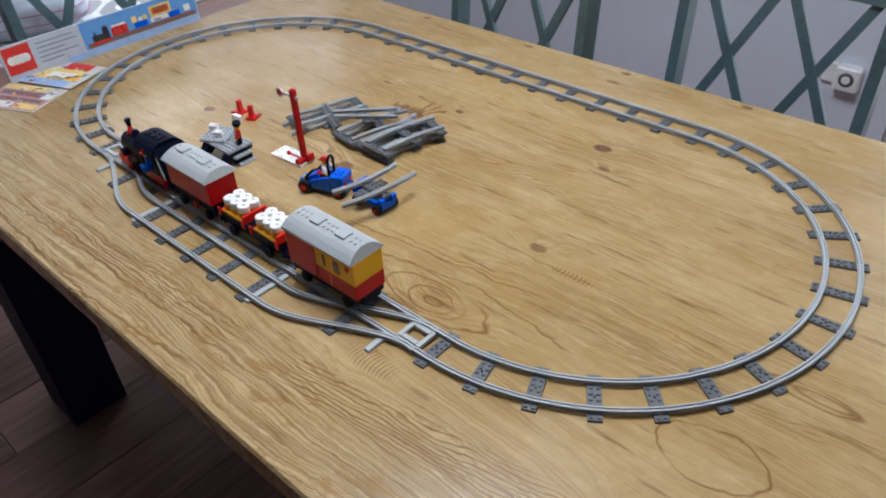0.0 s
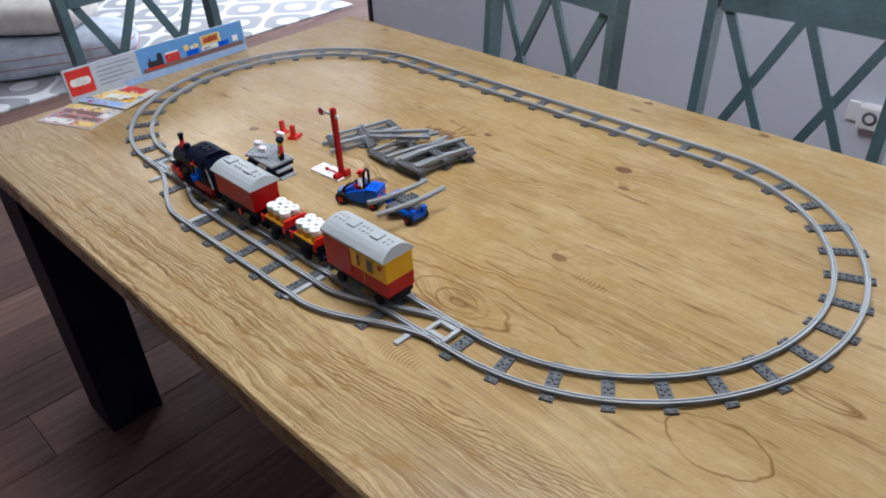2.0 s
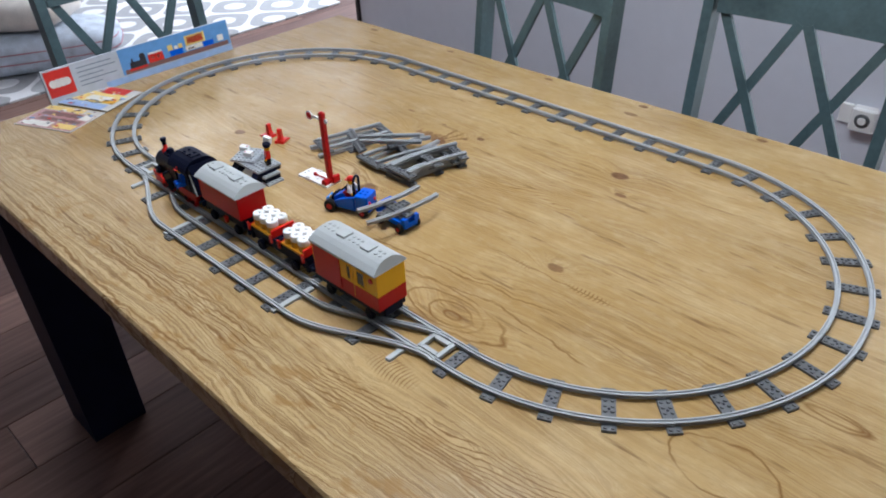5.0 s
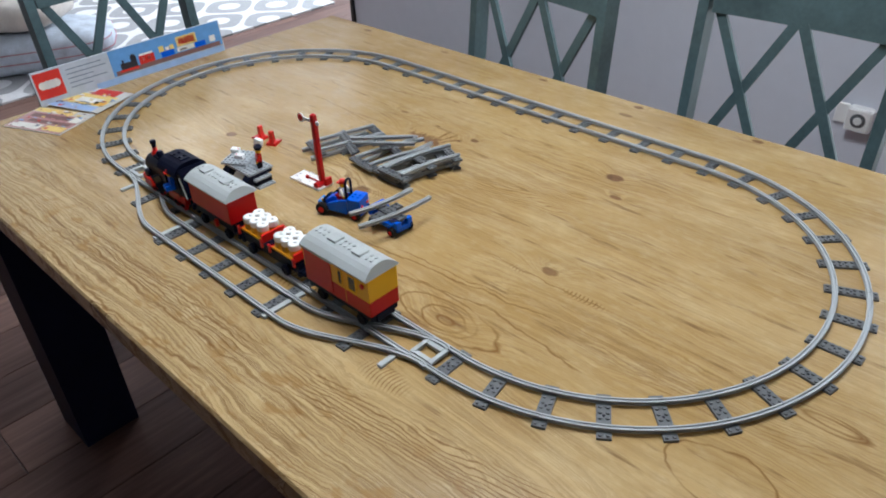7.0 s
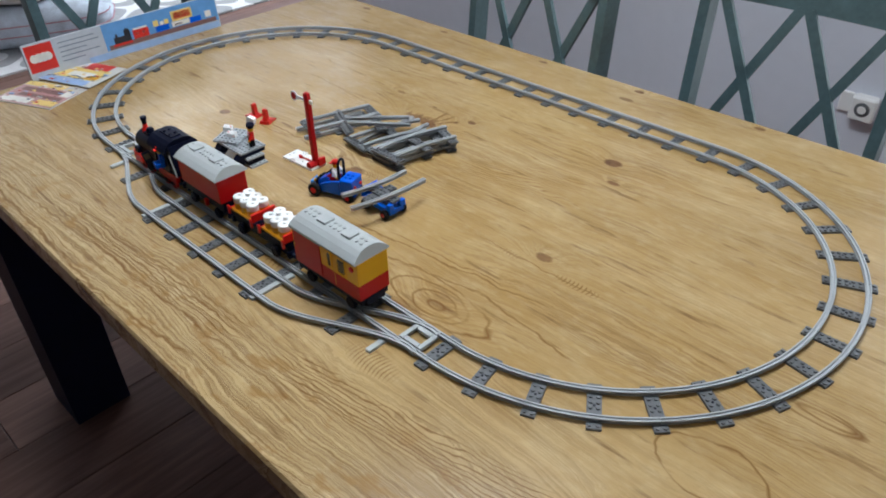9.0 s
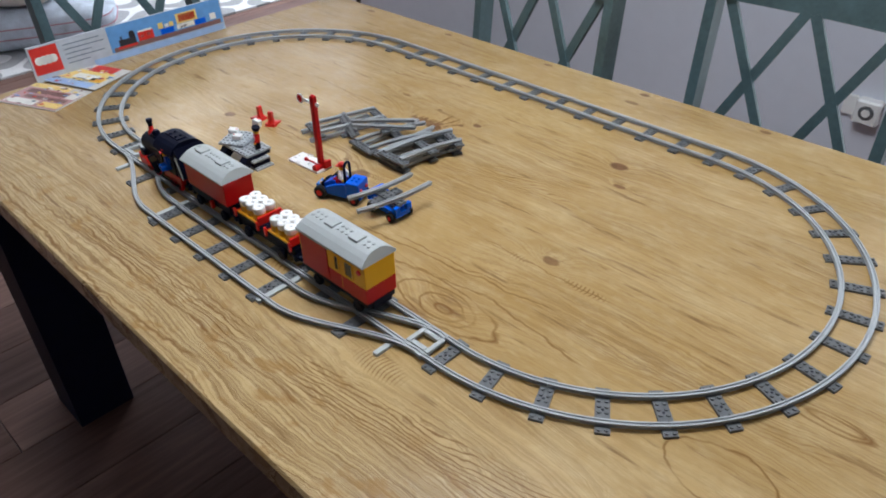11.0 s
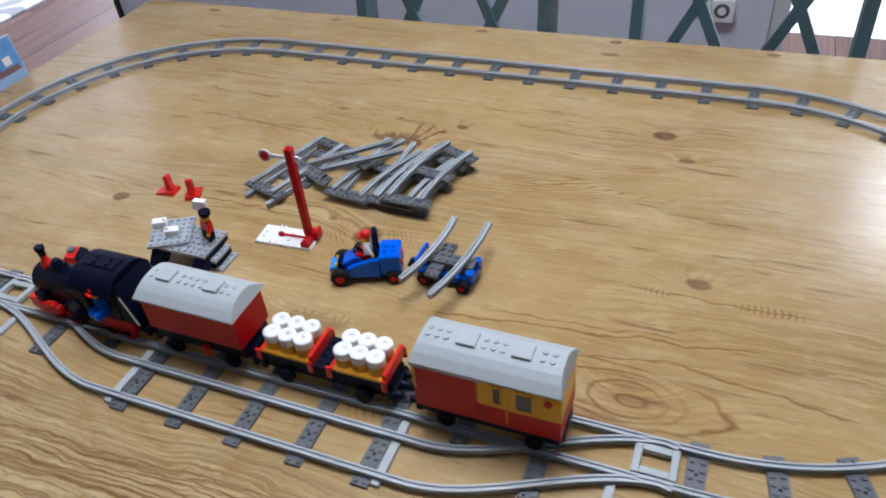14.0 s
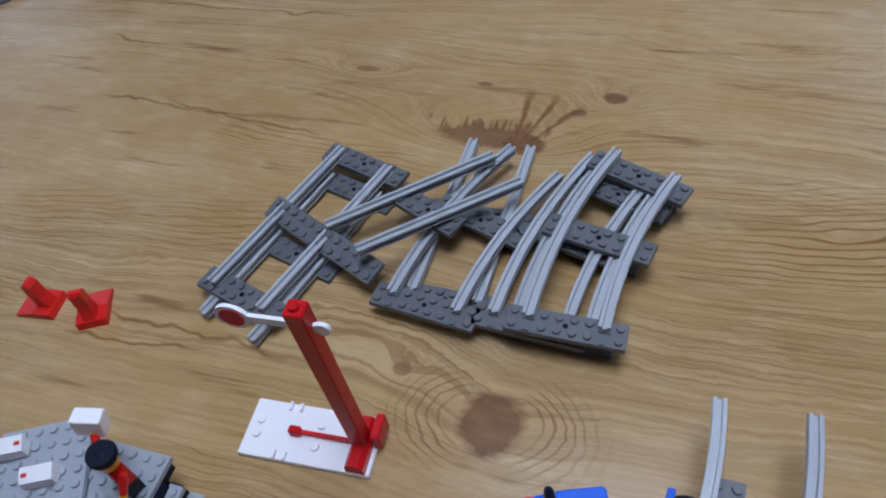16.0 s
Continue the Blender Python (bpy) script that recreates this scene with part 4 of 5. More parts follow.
def figure(label, at, torso, legs, cap, arms, seated=False, peak=True, sign=False):
    """A small jointed toy figure as one mesh; it looks along -y."""
    mats = [torso, legs, cap, M_YELLOW, arms, M_WHITE]
    s = Shape()
    z = 0.0
    if seated:
        for sd in (-1, 1):
            s.box(min(0.0008 * sd, 0.0076 * sd), max(0.0008 * sd, 0.0076 * sd), -0.013, 0.003, 0, 0.0075, 1, c=0.0008)
        z = 0.0078
    else:
        for sd in (-1, 1):
            s.box(min(0.0006 * sd, 0.0076 * sd), max(0.0006 * sd, 0.0076 * sd), -0.0042, 0.0038, 0, 0.0105, 1, c=0.0006)
        s.box(-0.0078, 0.0078, -0.0038, 0.0038, 0.0106, 0.0138, 1, c=0.0005)
        z = 0.0140
    v = [(-0.0078, -0.0038, z), (0.0078, -0.0038, z), (0.0078, 0.0038, z), (-0.0078, 0.0038, z),
         (-0.0056, -0.0036, z + 0.0128), (0.0056, -0.0036, z + 0.0128), (0.0056, 0.0036, z + 0.0128), (-0.0056, 0.0036, z + 0.0128)]
    s.add(v, [(3, 2, 1, 0), (4, 5, 6, 7), (0, 1, 5, 4), (1, 2, 6, 5), (2, 3, 7, 6), (3, 0, 4, 7)], 0)
    for sd in (-1, 1):
        m = Matrix.Translation((sd * 0.0078, 0, z + 0.0108)) @ pose(0, 0, 0, rx=28, ry=sd * -12)
        if sign and sd > 0:
            m = Matrix.Translation((0.0078, 0, z + 0.0108)) @ Vector((0.011, -0.0064, 0.008)).to_track_quat("-Z", "Y").to_matrix().to_4x4()
        s.lathe(0, 0, [(0.0020, -0.0105), (0.0023, -0.002), (0.0018, 0.0012)], 8, 4, m)
        s.lathe(0, 0, [(0.0018, -0.0135), (0.0020, -0.0107)], 8, 3, m)
    s.lathe(0, 0, [(0.0022, z + 0.0128), (0.0026, z + 0.0133), (0.0048, z + 0.0142), (0.0051, z + 0.0160), (0.0051, z + 0.0208), (0.0044, z + 0.0222)], 14, 3)
    s.lathe(0, 0, [(0.0053, z + 0.0195), (0.0056, z + 0.0210), (0.0054, z + 0.0240), (0.0040, z + 0.0258), (0.0015, z + 0.0264)], 14, 2)
    if peak:
        s.box(-0.0046, 0.0046, -0.0088, -0.0030, z + 0.0198, z + 0.0212, 2, c=0.0006)
    else:
        s.lathe(0, 0, [(0.0068, z + 0.0228), (0.0070, z + 0.0250), (0.0064, z + 0.0262)], 16, 2)
    if sign:
        m = Matrix.Translation((0.0188, -0.0064, z + 0.0165)) @ pose(0, 0, 0, rx=8, rz=35)
        s.box(-0.0070, 0.0070, -0.0042, 0.0042, -0.0015, 0.0095, 5, m, c=0.0006)
    return solo("toy_figure", s, mats, label, "toy figure", at, "toy figures")


figure("toy engine driver in a blue jacket and red cap", pose(-0.5680, CY - 0.0230, T + 0.0445, rz=-12), M_BLUE, M_BLUE, M_BRIGHTRED, M_BLUE, True)

# ---- platform ----
platform = thing("platform", "grey studded plastic platform with steps on black piers", "toy platform", pose(-0.572, -0.202, T))
s = Shape()
s.box(-0.032, 0.032, -0.024, 0.024, 0.0226, 0.0258, c=0.0003)
s.studs(-0.032, -0.024, 8, 6, 0.0258)
part("deck", s, M_PLATE, platform, "grey studded deck plate")
s = Shape()
s.box(-0.031, 0.031, -0.015, 0.022, 0.0162, 0.0224)
part("deck_support", s, M_BLACK, platform)
for x in (-0.040, 0.018):
    s = Shape()
    s.prism([(-0.042, 0), (-0.030, 0), (-0.008, 0.016), (0.012, 0.016), (0.012, 0.0224), (-0.023, 0.0224), (-0.030, 0.016)], x, x + 0.0155, axis="x")
    part("pier", s, M_BLACK, platform, "black sloping pier")
s = Shape()
s.box(0.012, 0.045, -0.016, 0.016, 0, PL, c=0.0003)
s.studs(0.029, -0.016, 2, 4, PL)
part("foot_plate", s, M_PLATE, platform)
s = Shape()
s.box(0.020, 0.037, -0.0155, 0.0155, 0.0034, 0.0130)
part("step_block", s, M_BLACK, platform)
s = Shape()
s.box(0.0325, 0.0405, -0.018, 0.014, 0.0132, 0.0163, c=0.0003)
s.studs(0.0325, -0.018, 1, 4, 0.0163)
part("step", s, M_PLATE, platform)
s = Shape()
s.box(-0.024, 0.024, -0.024, 0.024, 0, PL, c=0.0003)
s.studs(-0.024, -0.024, 6, 6, PL)
solo("loose_plate", s, M_PLATE, "grey studded plate laid askew on the platform", "toy plate", pose(-0.6000, -0.2015, T + 0.0278, 1.5, -1, 26))


def letter_block(at, dot):
    """A small white sloping block with a printed red dot."""
    ob = thing("white_block", "small white plastic block with a printed face", "toy block", at, "white blocks")
    s = Shape()
    s.prism([(-0.004, 0), (0.004, 0), (0.004, 0.0085), (-0.004, 0.0065)], -0.008, 0.008, axis="x")
    part("body", s, M_WHITE, ob)
    s = Shape()
    s.box(dot - 0.0013, dot + 0.0013, -0.001, 0.001, 0.0076, 0.0080)
    part("print", s, M_PRINTRED, ob, "printed red dot")


letter_block(pose(-0.6180, -0.1975, T + 0.0325, rz=26), 0.0055)
letter_block(pose(-0.5935, -0.2060, T + 0.0325, rz=26), -0.0055)
figure("toy station master in a red jacket and black cap", pose(-0.5525, -0.1960, T + 0.0275, ry=9) @ pose(0, 0, 0, rz=160), M_BRIGHTRED, M_BLACK, M_BLACK, M_BRIGHTRED, False, False, True)

# ---- signal ----
sig = thing("railway_signal", "red toy semaphore signal on a white base plate", "toy signal", pose(-0.4848, -0.1430, T, rz=3.5))
s = Shape()
s.box(-0.0365, 0.0365, -0.016, 0.016, 0, 0.0036, c=0.0004)
for x, y in ((-0.030, -0.004), (-0.030, 0.004), (0.004, -0.006), (0.004, 0.006)):
    s.stud(x, y, 0.0036)
for x in (-0.016, -0.010):
    for sd in (-1, 1):
        s.box(x - 0.0007, x + 0.0007, *sorted((sd * 0.0115, sd * 0.0158)), 0.0037, 0.0062)
part("base_plate", s, M_WHITE, sig, "white base plate")
s = Shape()
s.prism([(0.0245, 0.0038), (0.0345, 0.0038), (0.0345, 0.009), (0.032, 0.0125), (0.027, 0.0125), (0.0245, 0.009)], -0.0155, 0.012, axis="y")
s.box(0.0347, 0.0395, -0.001, 0.0135, 0.0038, 0.016, c=0.001)
part("mast_foot", s, M_RED, sig)
s = Shape()
s.box(0.0250, 0.0335, -0.0042, 0.0042, 0.0127, 0.1290, c=0.0007)
s.stud(0.0292, 0, 0.1290)
part("mast", s, M_RED, sig)
s = Shape()
s.lathe(-0.0020, 0.1165, [(0.0076, -0.0009), (0.0076, 0.0009)], 20, axis="y")
s.box(0.0045, 0.0248, -0.0009, 0.0009, 0.1145, 0.1190)
s.box(0.0337, 0.0375, -0.0009, 0.0009, 0.1135, 0.1185)
s.lathe(0.0372, 0.1160, [(0.0036, -0.0010), (0.0036, 0.0010)], 14, axis="y")
arm = part("arm", s, M_WHITE, sig, "white signal arm")
s = Shape()
for y in (-0.0014, 0.0009):
    s.lathe(-0.0020, 0.1165, [(0.0056, y), (0.0056, y + 0.0005)], 18, axis="y")
part("disc", s, M_RED, arm, "red disc")
s = Shape()
s.box(-0.008, 0.0243, -0.0010, 0.0010, 0.0050, 0.0068)
s.box(-0.012, -0.0052, -0.0022, 0.0022, 0.0038, 0.0085, c=0.0008)
part("pull_rod", s, M_RED, sig)

# ---- buggy and trailer ----
buggy = thing("toy_buggy", "blue toy rail-yard buggy with black tyres", "toy car", pose(-0.3620, -0.1715, T, rz=20))
s = Shape()
s.box(-0.034, 0.036, -0.0115, 0.0115, 0.0070, 0.0150, c=0.0008)
s.prism([(-0.027, 0.0151), (-0.007, 0.0151), (-0.007, 0.0310), (-0.013, 0.0320), (-0.027, 0.0235)], -0.0095, 0.0095)
for y0, y1 in ((-0.0155, -0.0098), (0.0098, 0.0155)):
    s.prism([(-0.024, 0.0100), (0.013, 0.0080), (0.013, 0.0315), (0.004, 0.0300), (-0.010, 0.0255), (-0.022, 0.0200)], y0, y1)
part("body", s, M_BLUE, buggy)
s = Shape()
s.box(0.0132, 0.036, -0.0155, 0.0155, 0.0155, 0.0352, c=0.0014)
s.studs(0.016, -0.008, 2, 2, 0.0352)
part("rear_box", s, M_BLUE, buggy)
s = Shape()
s.box(-0.0425, -0.0345, -0.0095, 0.0095, 0.0075, 0.0190, c=0.0008)
part("nose", s, M_SKYBLUE, buggy, "light blue nose block")
s = Shape()
s.box(-0.0335, -0.0275, -0.0090, 0.0090, 0.0152, 0.0235, c=0.0010)
s.studs(-0.0345, -0.008, 1, 2, 0.0235)
part("grille", s, M_BLACK, buggy, "black radiator block")
for sd in (-1, 1):
    s = Shape()
    s.cyl(sd * 0.0062, 0.0205, -0.0358, -0.0337, 0.0026, 10, axis="x")
    part("headlight", s, M_YELLOW, buggy, "small yellow headlight")
    s = Shape()
    s.cyl(sd * 0.0085, 0.0230, 0.0362, 0.0380, 0.0026, 10, axis="x")
    part("tail_light", s, M_BRIGHTRED, buggy, "small red tail light")
    wheel(buggy, -0.0305, sd * 0.0165, 0.0108, 0.0108, 0.0085, M_RED, sd)
    wheel(buggy, 0.0275, sd * 0.0160, 0.0082, 0.0082, 0.0070, M_RED, sd)
s = Shape()
hoop = [(0.0100, -0.0080, 0.0300)] + [(0.0105, -0.0080 * math.cos(a), 0.0525 + 0.0095 * math.sin(a)) for a in [math.pi * i / 10 for i in range(11)]] + [(0.0100, 0.0080, 0.0300)]
for a, b in zip(hoop, hoop[1:]):
    d = Vector(b) - Vector(a)
    m = Matrix.Translation(a) @ d.to_track_quat("Z", "Y").to_matrix().to_4x4()
    s.lathe(0, 0, [(0.0021, -0.0004), (0.0021, d.length + 0.0004)], 8, 0, m)
part("roll_bar", s, M_BLACK, buggy)
s = Shape()
m = pose(-0.0105, 0, 0.0385, ry=-45)
for i in range(16):
    a, b = 2 * math.pi * i / 16, 2 * math.pi * (i + 1) / 16
    p, q = Vector((0.0062 * math.cos(a), 0.0062 * math.sin(a), 0)), Vector((0.0062 * math.cos(b), 0.0062 * math.sin(b), 0))
    mm = m @ Matrix.Translation(p) @ (q - p).to_track_quat("Z", "Y").to_matrix().to_4x4()
    s.lathe(0, 0, [(0.0011, 0), (0.0011, (q - p).length)], 6, 0, mm)
s.lathe(0, 0, [(0.0012, -0.010), (0.0018, 0.001)], 8, 0, m)
part("steering_wheel", s, M_BLACK, buggy)
bm_at = pose(-0.3620, -0.1715, T, rz=20) @ pose(0.0015, 0, 0.0262, rz=-90)
figure("seated toy driver with a red cap and white overalls", bm_at, M_WHITE, M_RED, M_BRIGHTRED, M_WHITE, True)

trailer = thing("toy_trailer", "blue toy trailer with grey plates on its deck", "toy trailer", pose(-0.2765, -0.1540, T, rz=-2))
s = Shape()
s.box(-0.030, 0.032, -0.0135, 0.0135, 0.0085, 0.0165, c=0.0008)
s.box(-0.032, -0.0285, -0.0155, 0.0155, 0.0165, 0.0310, c=0.0006)
for sd in (-1, 1):
    s.box(0.026, 0.0335, *sorted((sd * 0.006, sd * 0.0155)), 0.0165, 0.0260, c=0.0008)
    s.box(-0.022, -0.016, *sorted((sd * 0.010, sd * 0.0155)), 0.0165, 0.0250, c=0.0008)
part("body", s, M_BLUE, trailer)
s = Shape()
s.box(-0.028, 0.031, -0.0080, 0.0080, 0.0256, 0.0288, c=0.0003)
s.studs(-0.0265, -0.008, 7, 2, 0.0288)
part("deck_plate", s, M_SLEEPER, trailer, "dark grey studded plate")
s = Shape()
s.box(-0.015, 0.000, -0.028, 0.028, 0.0222, 0.0254, c=0.0003)
s.studs(-0.0155, -0.028, 2, 2, 0.0254)
s.studs(-0.0155, 0.012, 2, 2, 0.0254)
part("cross_plate", s, M_SLEEPER, trailer, "dark grey studded plate")
s = Shape()
s.box(-0.020, 0.022, -0.0070, 0.0070, 0.0166, 0.0221)
part("deck_block", s, M_SLEEPER, trailer)
s = Shape()
s.box(-0.046, -0.0325, -0.0065, 0.0065, 0.0100, 0.0135, c=0.0005)
s.cyl(0, -0.000, 0.0100, 0.0165, 0.0025, 10, 0, pose(-0.0425, 0, 0))
part("drawbar", s, M_BLACK, trailer)
for x in (-0.021, 0.023):
    for sd in (-1, 1):
        wheel(trailer, x, sd * 0.0170, 0.0080, 0.0080, 0.0065, M_RED, sd)


def loose_rail(a, b, sag, z):
    s = Shape()
    a, b = Vector((*a, 0)), Vector((*b, 0))
    side = Vector(((b - a).y, -(b - a).x, 0)).normalized()
    s.sweep([tuple(a.lerp(b, u) + side * sag * 4 * u * (1 - u)) for u in [i / 10 for i in range(11)]], RAIL)
    return solo("loose_rail", s, M_RAIL, "loose curved grey rail lying across a toy trailer", "toy rail", pose(0, 0, z), "loose rails")


loose_rail((-0.3075, -0.2050), (-0.2905, -0.0930), 0.006, T + 0.0312)
loose_rail((-0.2705, -0.2190), (-0.2505, -0.0920), 0.006, T + 0.0312)


def buffer_stop(at):
    """A red foot plate with a leaning post."""
    ob = thing("buffer_stop", "small bright red plastic stop block with a leaning post", "toy block", at, "stop blocks")
    s = Shape()
    s.prism([(-0.0135, 0), (0.0135, 0), (0.0125, 0.0050), (0.0010, 0.0055), (-0.0130, 0.0022)], -0.0095, 0.0095)
    part("foot", s, M_BRIGHTRED, ob)
    s = Shape()
    s.prism([(0.0020, 0.0058), (0.0115, 0.0053), (0.0085, 0.0130), (0.0082, 0.0245), (0.0066, 0.0268), (0.0036, 0.0268), (0.0020, 0.0245)], -0.0040, 0.0040)
    part("post", s, M_BRIGHTRED, ob)


buffer_stop(pose(-0.6945, -0.1010, T, rz=6))
buffer_stop(pose(-0.6560, -0.0962, T, rz=-63))

# red lamp block beside the engine
post = thing("lamp_block", "red plastic lamp block with a grey top and a black back", "toy block", pose(-0.706, -0.256, T, rz=22))
s = Shape()
s.prism([(-0.014, 0), (0.006, 0), (0.006, 0.0180), (-0.004, 0.0200), (-0.014, 0.0110)], -0.010, 0.010)
part("lamp_head", s, M_BRIGHTRED, post)
s = Shape()
s.prism([(0.0062, 0), (0.016, 0), (0.013, 0.0150), (0.0062, 0.0190)], -0.010, 0.010)
part("lamp_back", s, M_BLACK, post)
s = Shape()
s.cyl(-0.001, 0.002, 0.0196, 0.0230, 0.0048, 12)
part("lamp_top", s, M_SLEEPER, post, "dark grey round top")

# ---- box and booklets at the end of the table ----
carton = thing("toy_box_panel", "pale blue cardboard toy box panel with a printed train, standing upright", "cardboard box", pose(-1.178, -0.315, T, rz=90) @ pose(0, 0, 0, rx=-6))
s = Shape()
s.box(0, 0.449, 0, 0.006, 0, 0.0735, c=0.0006)
part("panel", s, M_CARD, carton)


def print_on(name, x0, x1, z0, z1, mat, depth=1, label=""):
    s = Shape()
    s.box(x0, x1, -0.0004 * depth, -0.0004 * (depth - 1) - 0.00001, z0, z1)
    return part(name, s, mat, carton, label)


print_on("picture", 0.168, 0.446, 0.0165, 0.0728, M_CARDBLUE, 1, "sky blue printed picture of a toy train")
print_on("strip", 0.125, 0.446, 0.0008, 0.0145, M_CARDLIGHT, 1, "light blue printed strip")
print_on("logo_square", 0.004, 0.060, 0.0150, 0.0695, M_PRINTRED, 1, "red printed square with a white shape")
q = Shape()
for cx, r in ((0.0175, 0.0085), (0.0275, 0.0090), (0.0375, 0.0090), (0.0465, 0.0085)):
    q.lathe(cx, 0.0425, [(r, -0.0008), (r, -0.00041)], 16, axis="y")
part("logo_shape", q, M_PRINTWHITE, carton)
for i, (a, b) in enumerate(((0.072, 0.150), (0.072, 0.158), (0.072, 0.128), (0.072, 0.155), (0.072, 0.120))):
    print_on("text_bar", a, b, 0.0600 - 0.0095 * i, 0.0622 - 0.0095 * i, M_PRINTGREY)
print_on("printed_ground", 0.174, 0.440, 0.0170, 0.0265, M_PRINTBROWN, 2)
q = Shape()      # printed black engine with a round-topped cab
q.box(0.188, 0.213, -0.0014, -0.0012, 0.0265, 0.0400)
q.box(0.193, 0.197, -0.0014, -0.0012, 0.0401, 0.0470)
q.box(0.2131, 0.2270, -0.0014, -0.0012, 0.0265, 0.0470)
q.lathe(0.2200, 0.0471, [(0.0070, -0.0014), (0.0070, -0.0012)], 16, axis="y")
part("printed_engine", q, M_PRINTBLACK, carton)
for x0, x1, z0, z1, mat in ((0.184, 0.228, 0.0215, 0.0262, M_PRINTRED), (0.233, 0.270, 0.0268, 0.0450, M_PRINTRED), (0.235, 0.268, 0.0452, 0.0492, M_PRINTWHITE),
                            (0.240, 0.246, 0.034, 0.040, M_PRINTWHITE), (0.255, 0.261, 0.034, 0.040, M_PRINTWHITE), (0.287, 0.320, 0.0268, 0.0400, M_BLUE), (0.284, 0.296, 0.0402, 0.0530, M_PRINTYELLOW),
                            (0.300, 0.309, 0.0402, 0.0480, M_PRINTWHITE), (0.311, 0.321, 0.0402, 0.0500, M_PRINTYELLOW), (0.330, 0.382, 0.0400, 0.0625, M_PRINTYELLOW),
                            (0.335, 0.377, 0.0440, 0.0590, M_PRINTRED), (0.328, 0.372, 0.0290, 0.0390, M_PRINTWHITE), (0.334, 0.352, 0.0305, 0.0350, M_PRINTBLACK),
                            (0.374, 0.402, 0.0270, 0.0390, M_BLUE), (0.414, 0.429, 0.0300, 0.0440, M_PRINTWHITE)):
    print_on("printed_toy", x0, x1, z0, z1, mat, 3)


def booklet(label, at, w, h, prints):
    ob = thing("booklet", label, "booklet", at, "instruction booklets")
    s = Shape()
    s.box(-w / 2, w / 2, -h / 2, h / 2, 0, 0.0016)
    part("cover", s, M_PAPER, ob)
    for i, (x0, x1, y0, y1, mat, lift) in enumerate(prints):
        q = Shape()
        q.box(x0 * w, x1 * w, y0 * h, y1 * h, 0.0017 + 0.0002 * lift, 0.0018 + 0.0002 * lift)
        part("print", q, mat, ob)
    dice = random.Random(w)
    inks = (M_PRINTBROWN, M_PRINTRED, M_PRINTWHITE, M_PRINTYELLOW, M_PINK, M_PRINTGREY, M_CARDLIGHT)
    for i in range(46):
        x, y = dice.uniform(-0.46, 0.40) * w, dice.uniform(-0.46, 0.42) * h
        q = Shape()
        q.box(x, x + dice.uniform(0.003, 0.011), y, y + dice.uniform(0.002, 0.006), 0.0022, 0.00225 + 0.00002 * i)
        part("print", q, dice.choice(inks), ob)


booklet("thin instruction booklet with a brown and pink printed cover", pose(-1.100, -0.331, T, rz=23), 0.146, 0.099,
        ((-0.49, 0.20, 0.30, 0.48, M_PRINTYELLOW, 0), (-0.49, 0.48, -0.48, 0.28, M_PINK, 0), (-0.40, 0.30, 0.06, 0.22, M_PRINTBROWN, 1), (-0.30, 0.42, -0.16, -0.03, M_PRINTBROWN, 1), (-0.46, 0.05, -0.44, -0.22, M_PRINTWHITE, 1),
         (0.12, 0.46, -0.42, -0.22, M_PRINTYELLOW, 1), (0.30, 0.47, 0.02, 0.26, M_PRINTWHITE, 1)))
booklet("thin instruction booklet with a yellow and red printed cover", pose(-1.133, -0.229, T + 0.0030, rz=21), 0.140, 0.106,
        ((-0.49, 0.40, -0.24, 0.22, M_PRINTYELLOW, 0), (-0.49, 0.36, -0.49, -0.27, M_CARDLIGHT, 0), (-0.14, 0.32, 0.20, 0.49, M_PRINTRED, 1), (-0.20, 0.24, -0.16, 0.06, M_PRINTWHITE, 1),
         (0.16, 0.38, -0.20, -0.06, M_AMBER, 1)))

# ---- chairs ----


def beam(s, a, b, wide, thick, k=0):
    """A flat bar from a to b, with its broad side across y."""
    a, b = Vector(a), Vector(b)
    d = b - a
    side = d.cross(Vector((0, 1, 0))).normalized() * wide / 2
    up = d.cross(side).normalized() * thick / 2
    v = [tuple(p + side * i + up * j) for p in (a, b) for i, j in ((-1, -1), (1, -1), (1, 1), (-1, 1))]
    s.add(v, [(3, 2, 1, 0), (4, 5, 6, 7), (0, 1, 5, 4), (1, 2, 6, 5), (2, 3, 7, 6), (3, 0, 4, 7)], k)


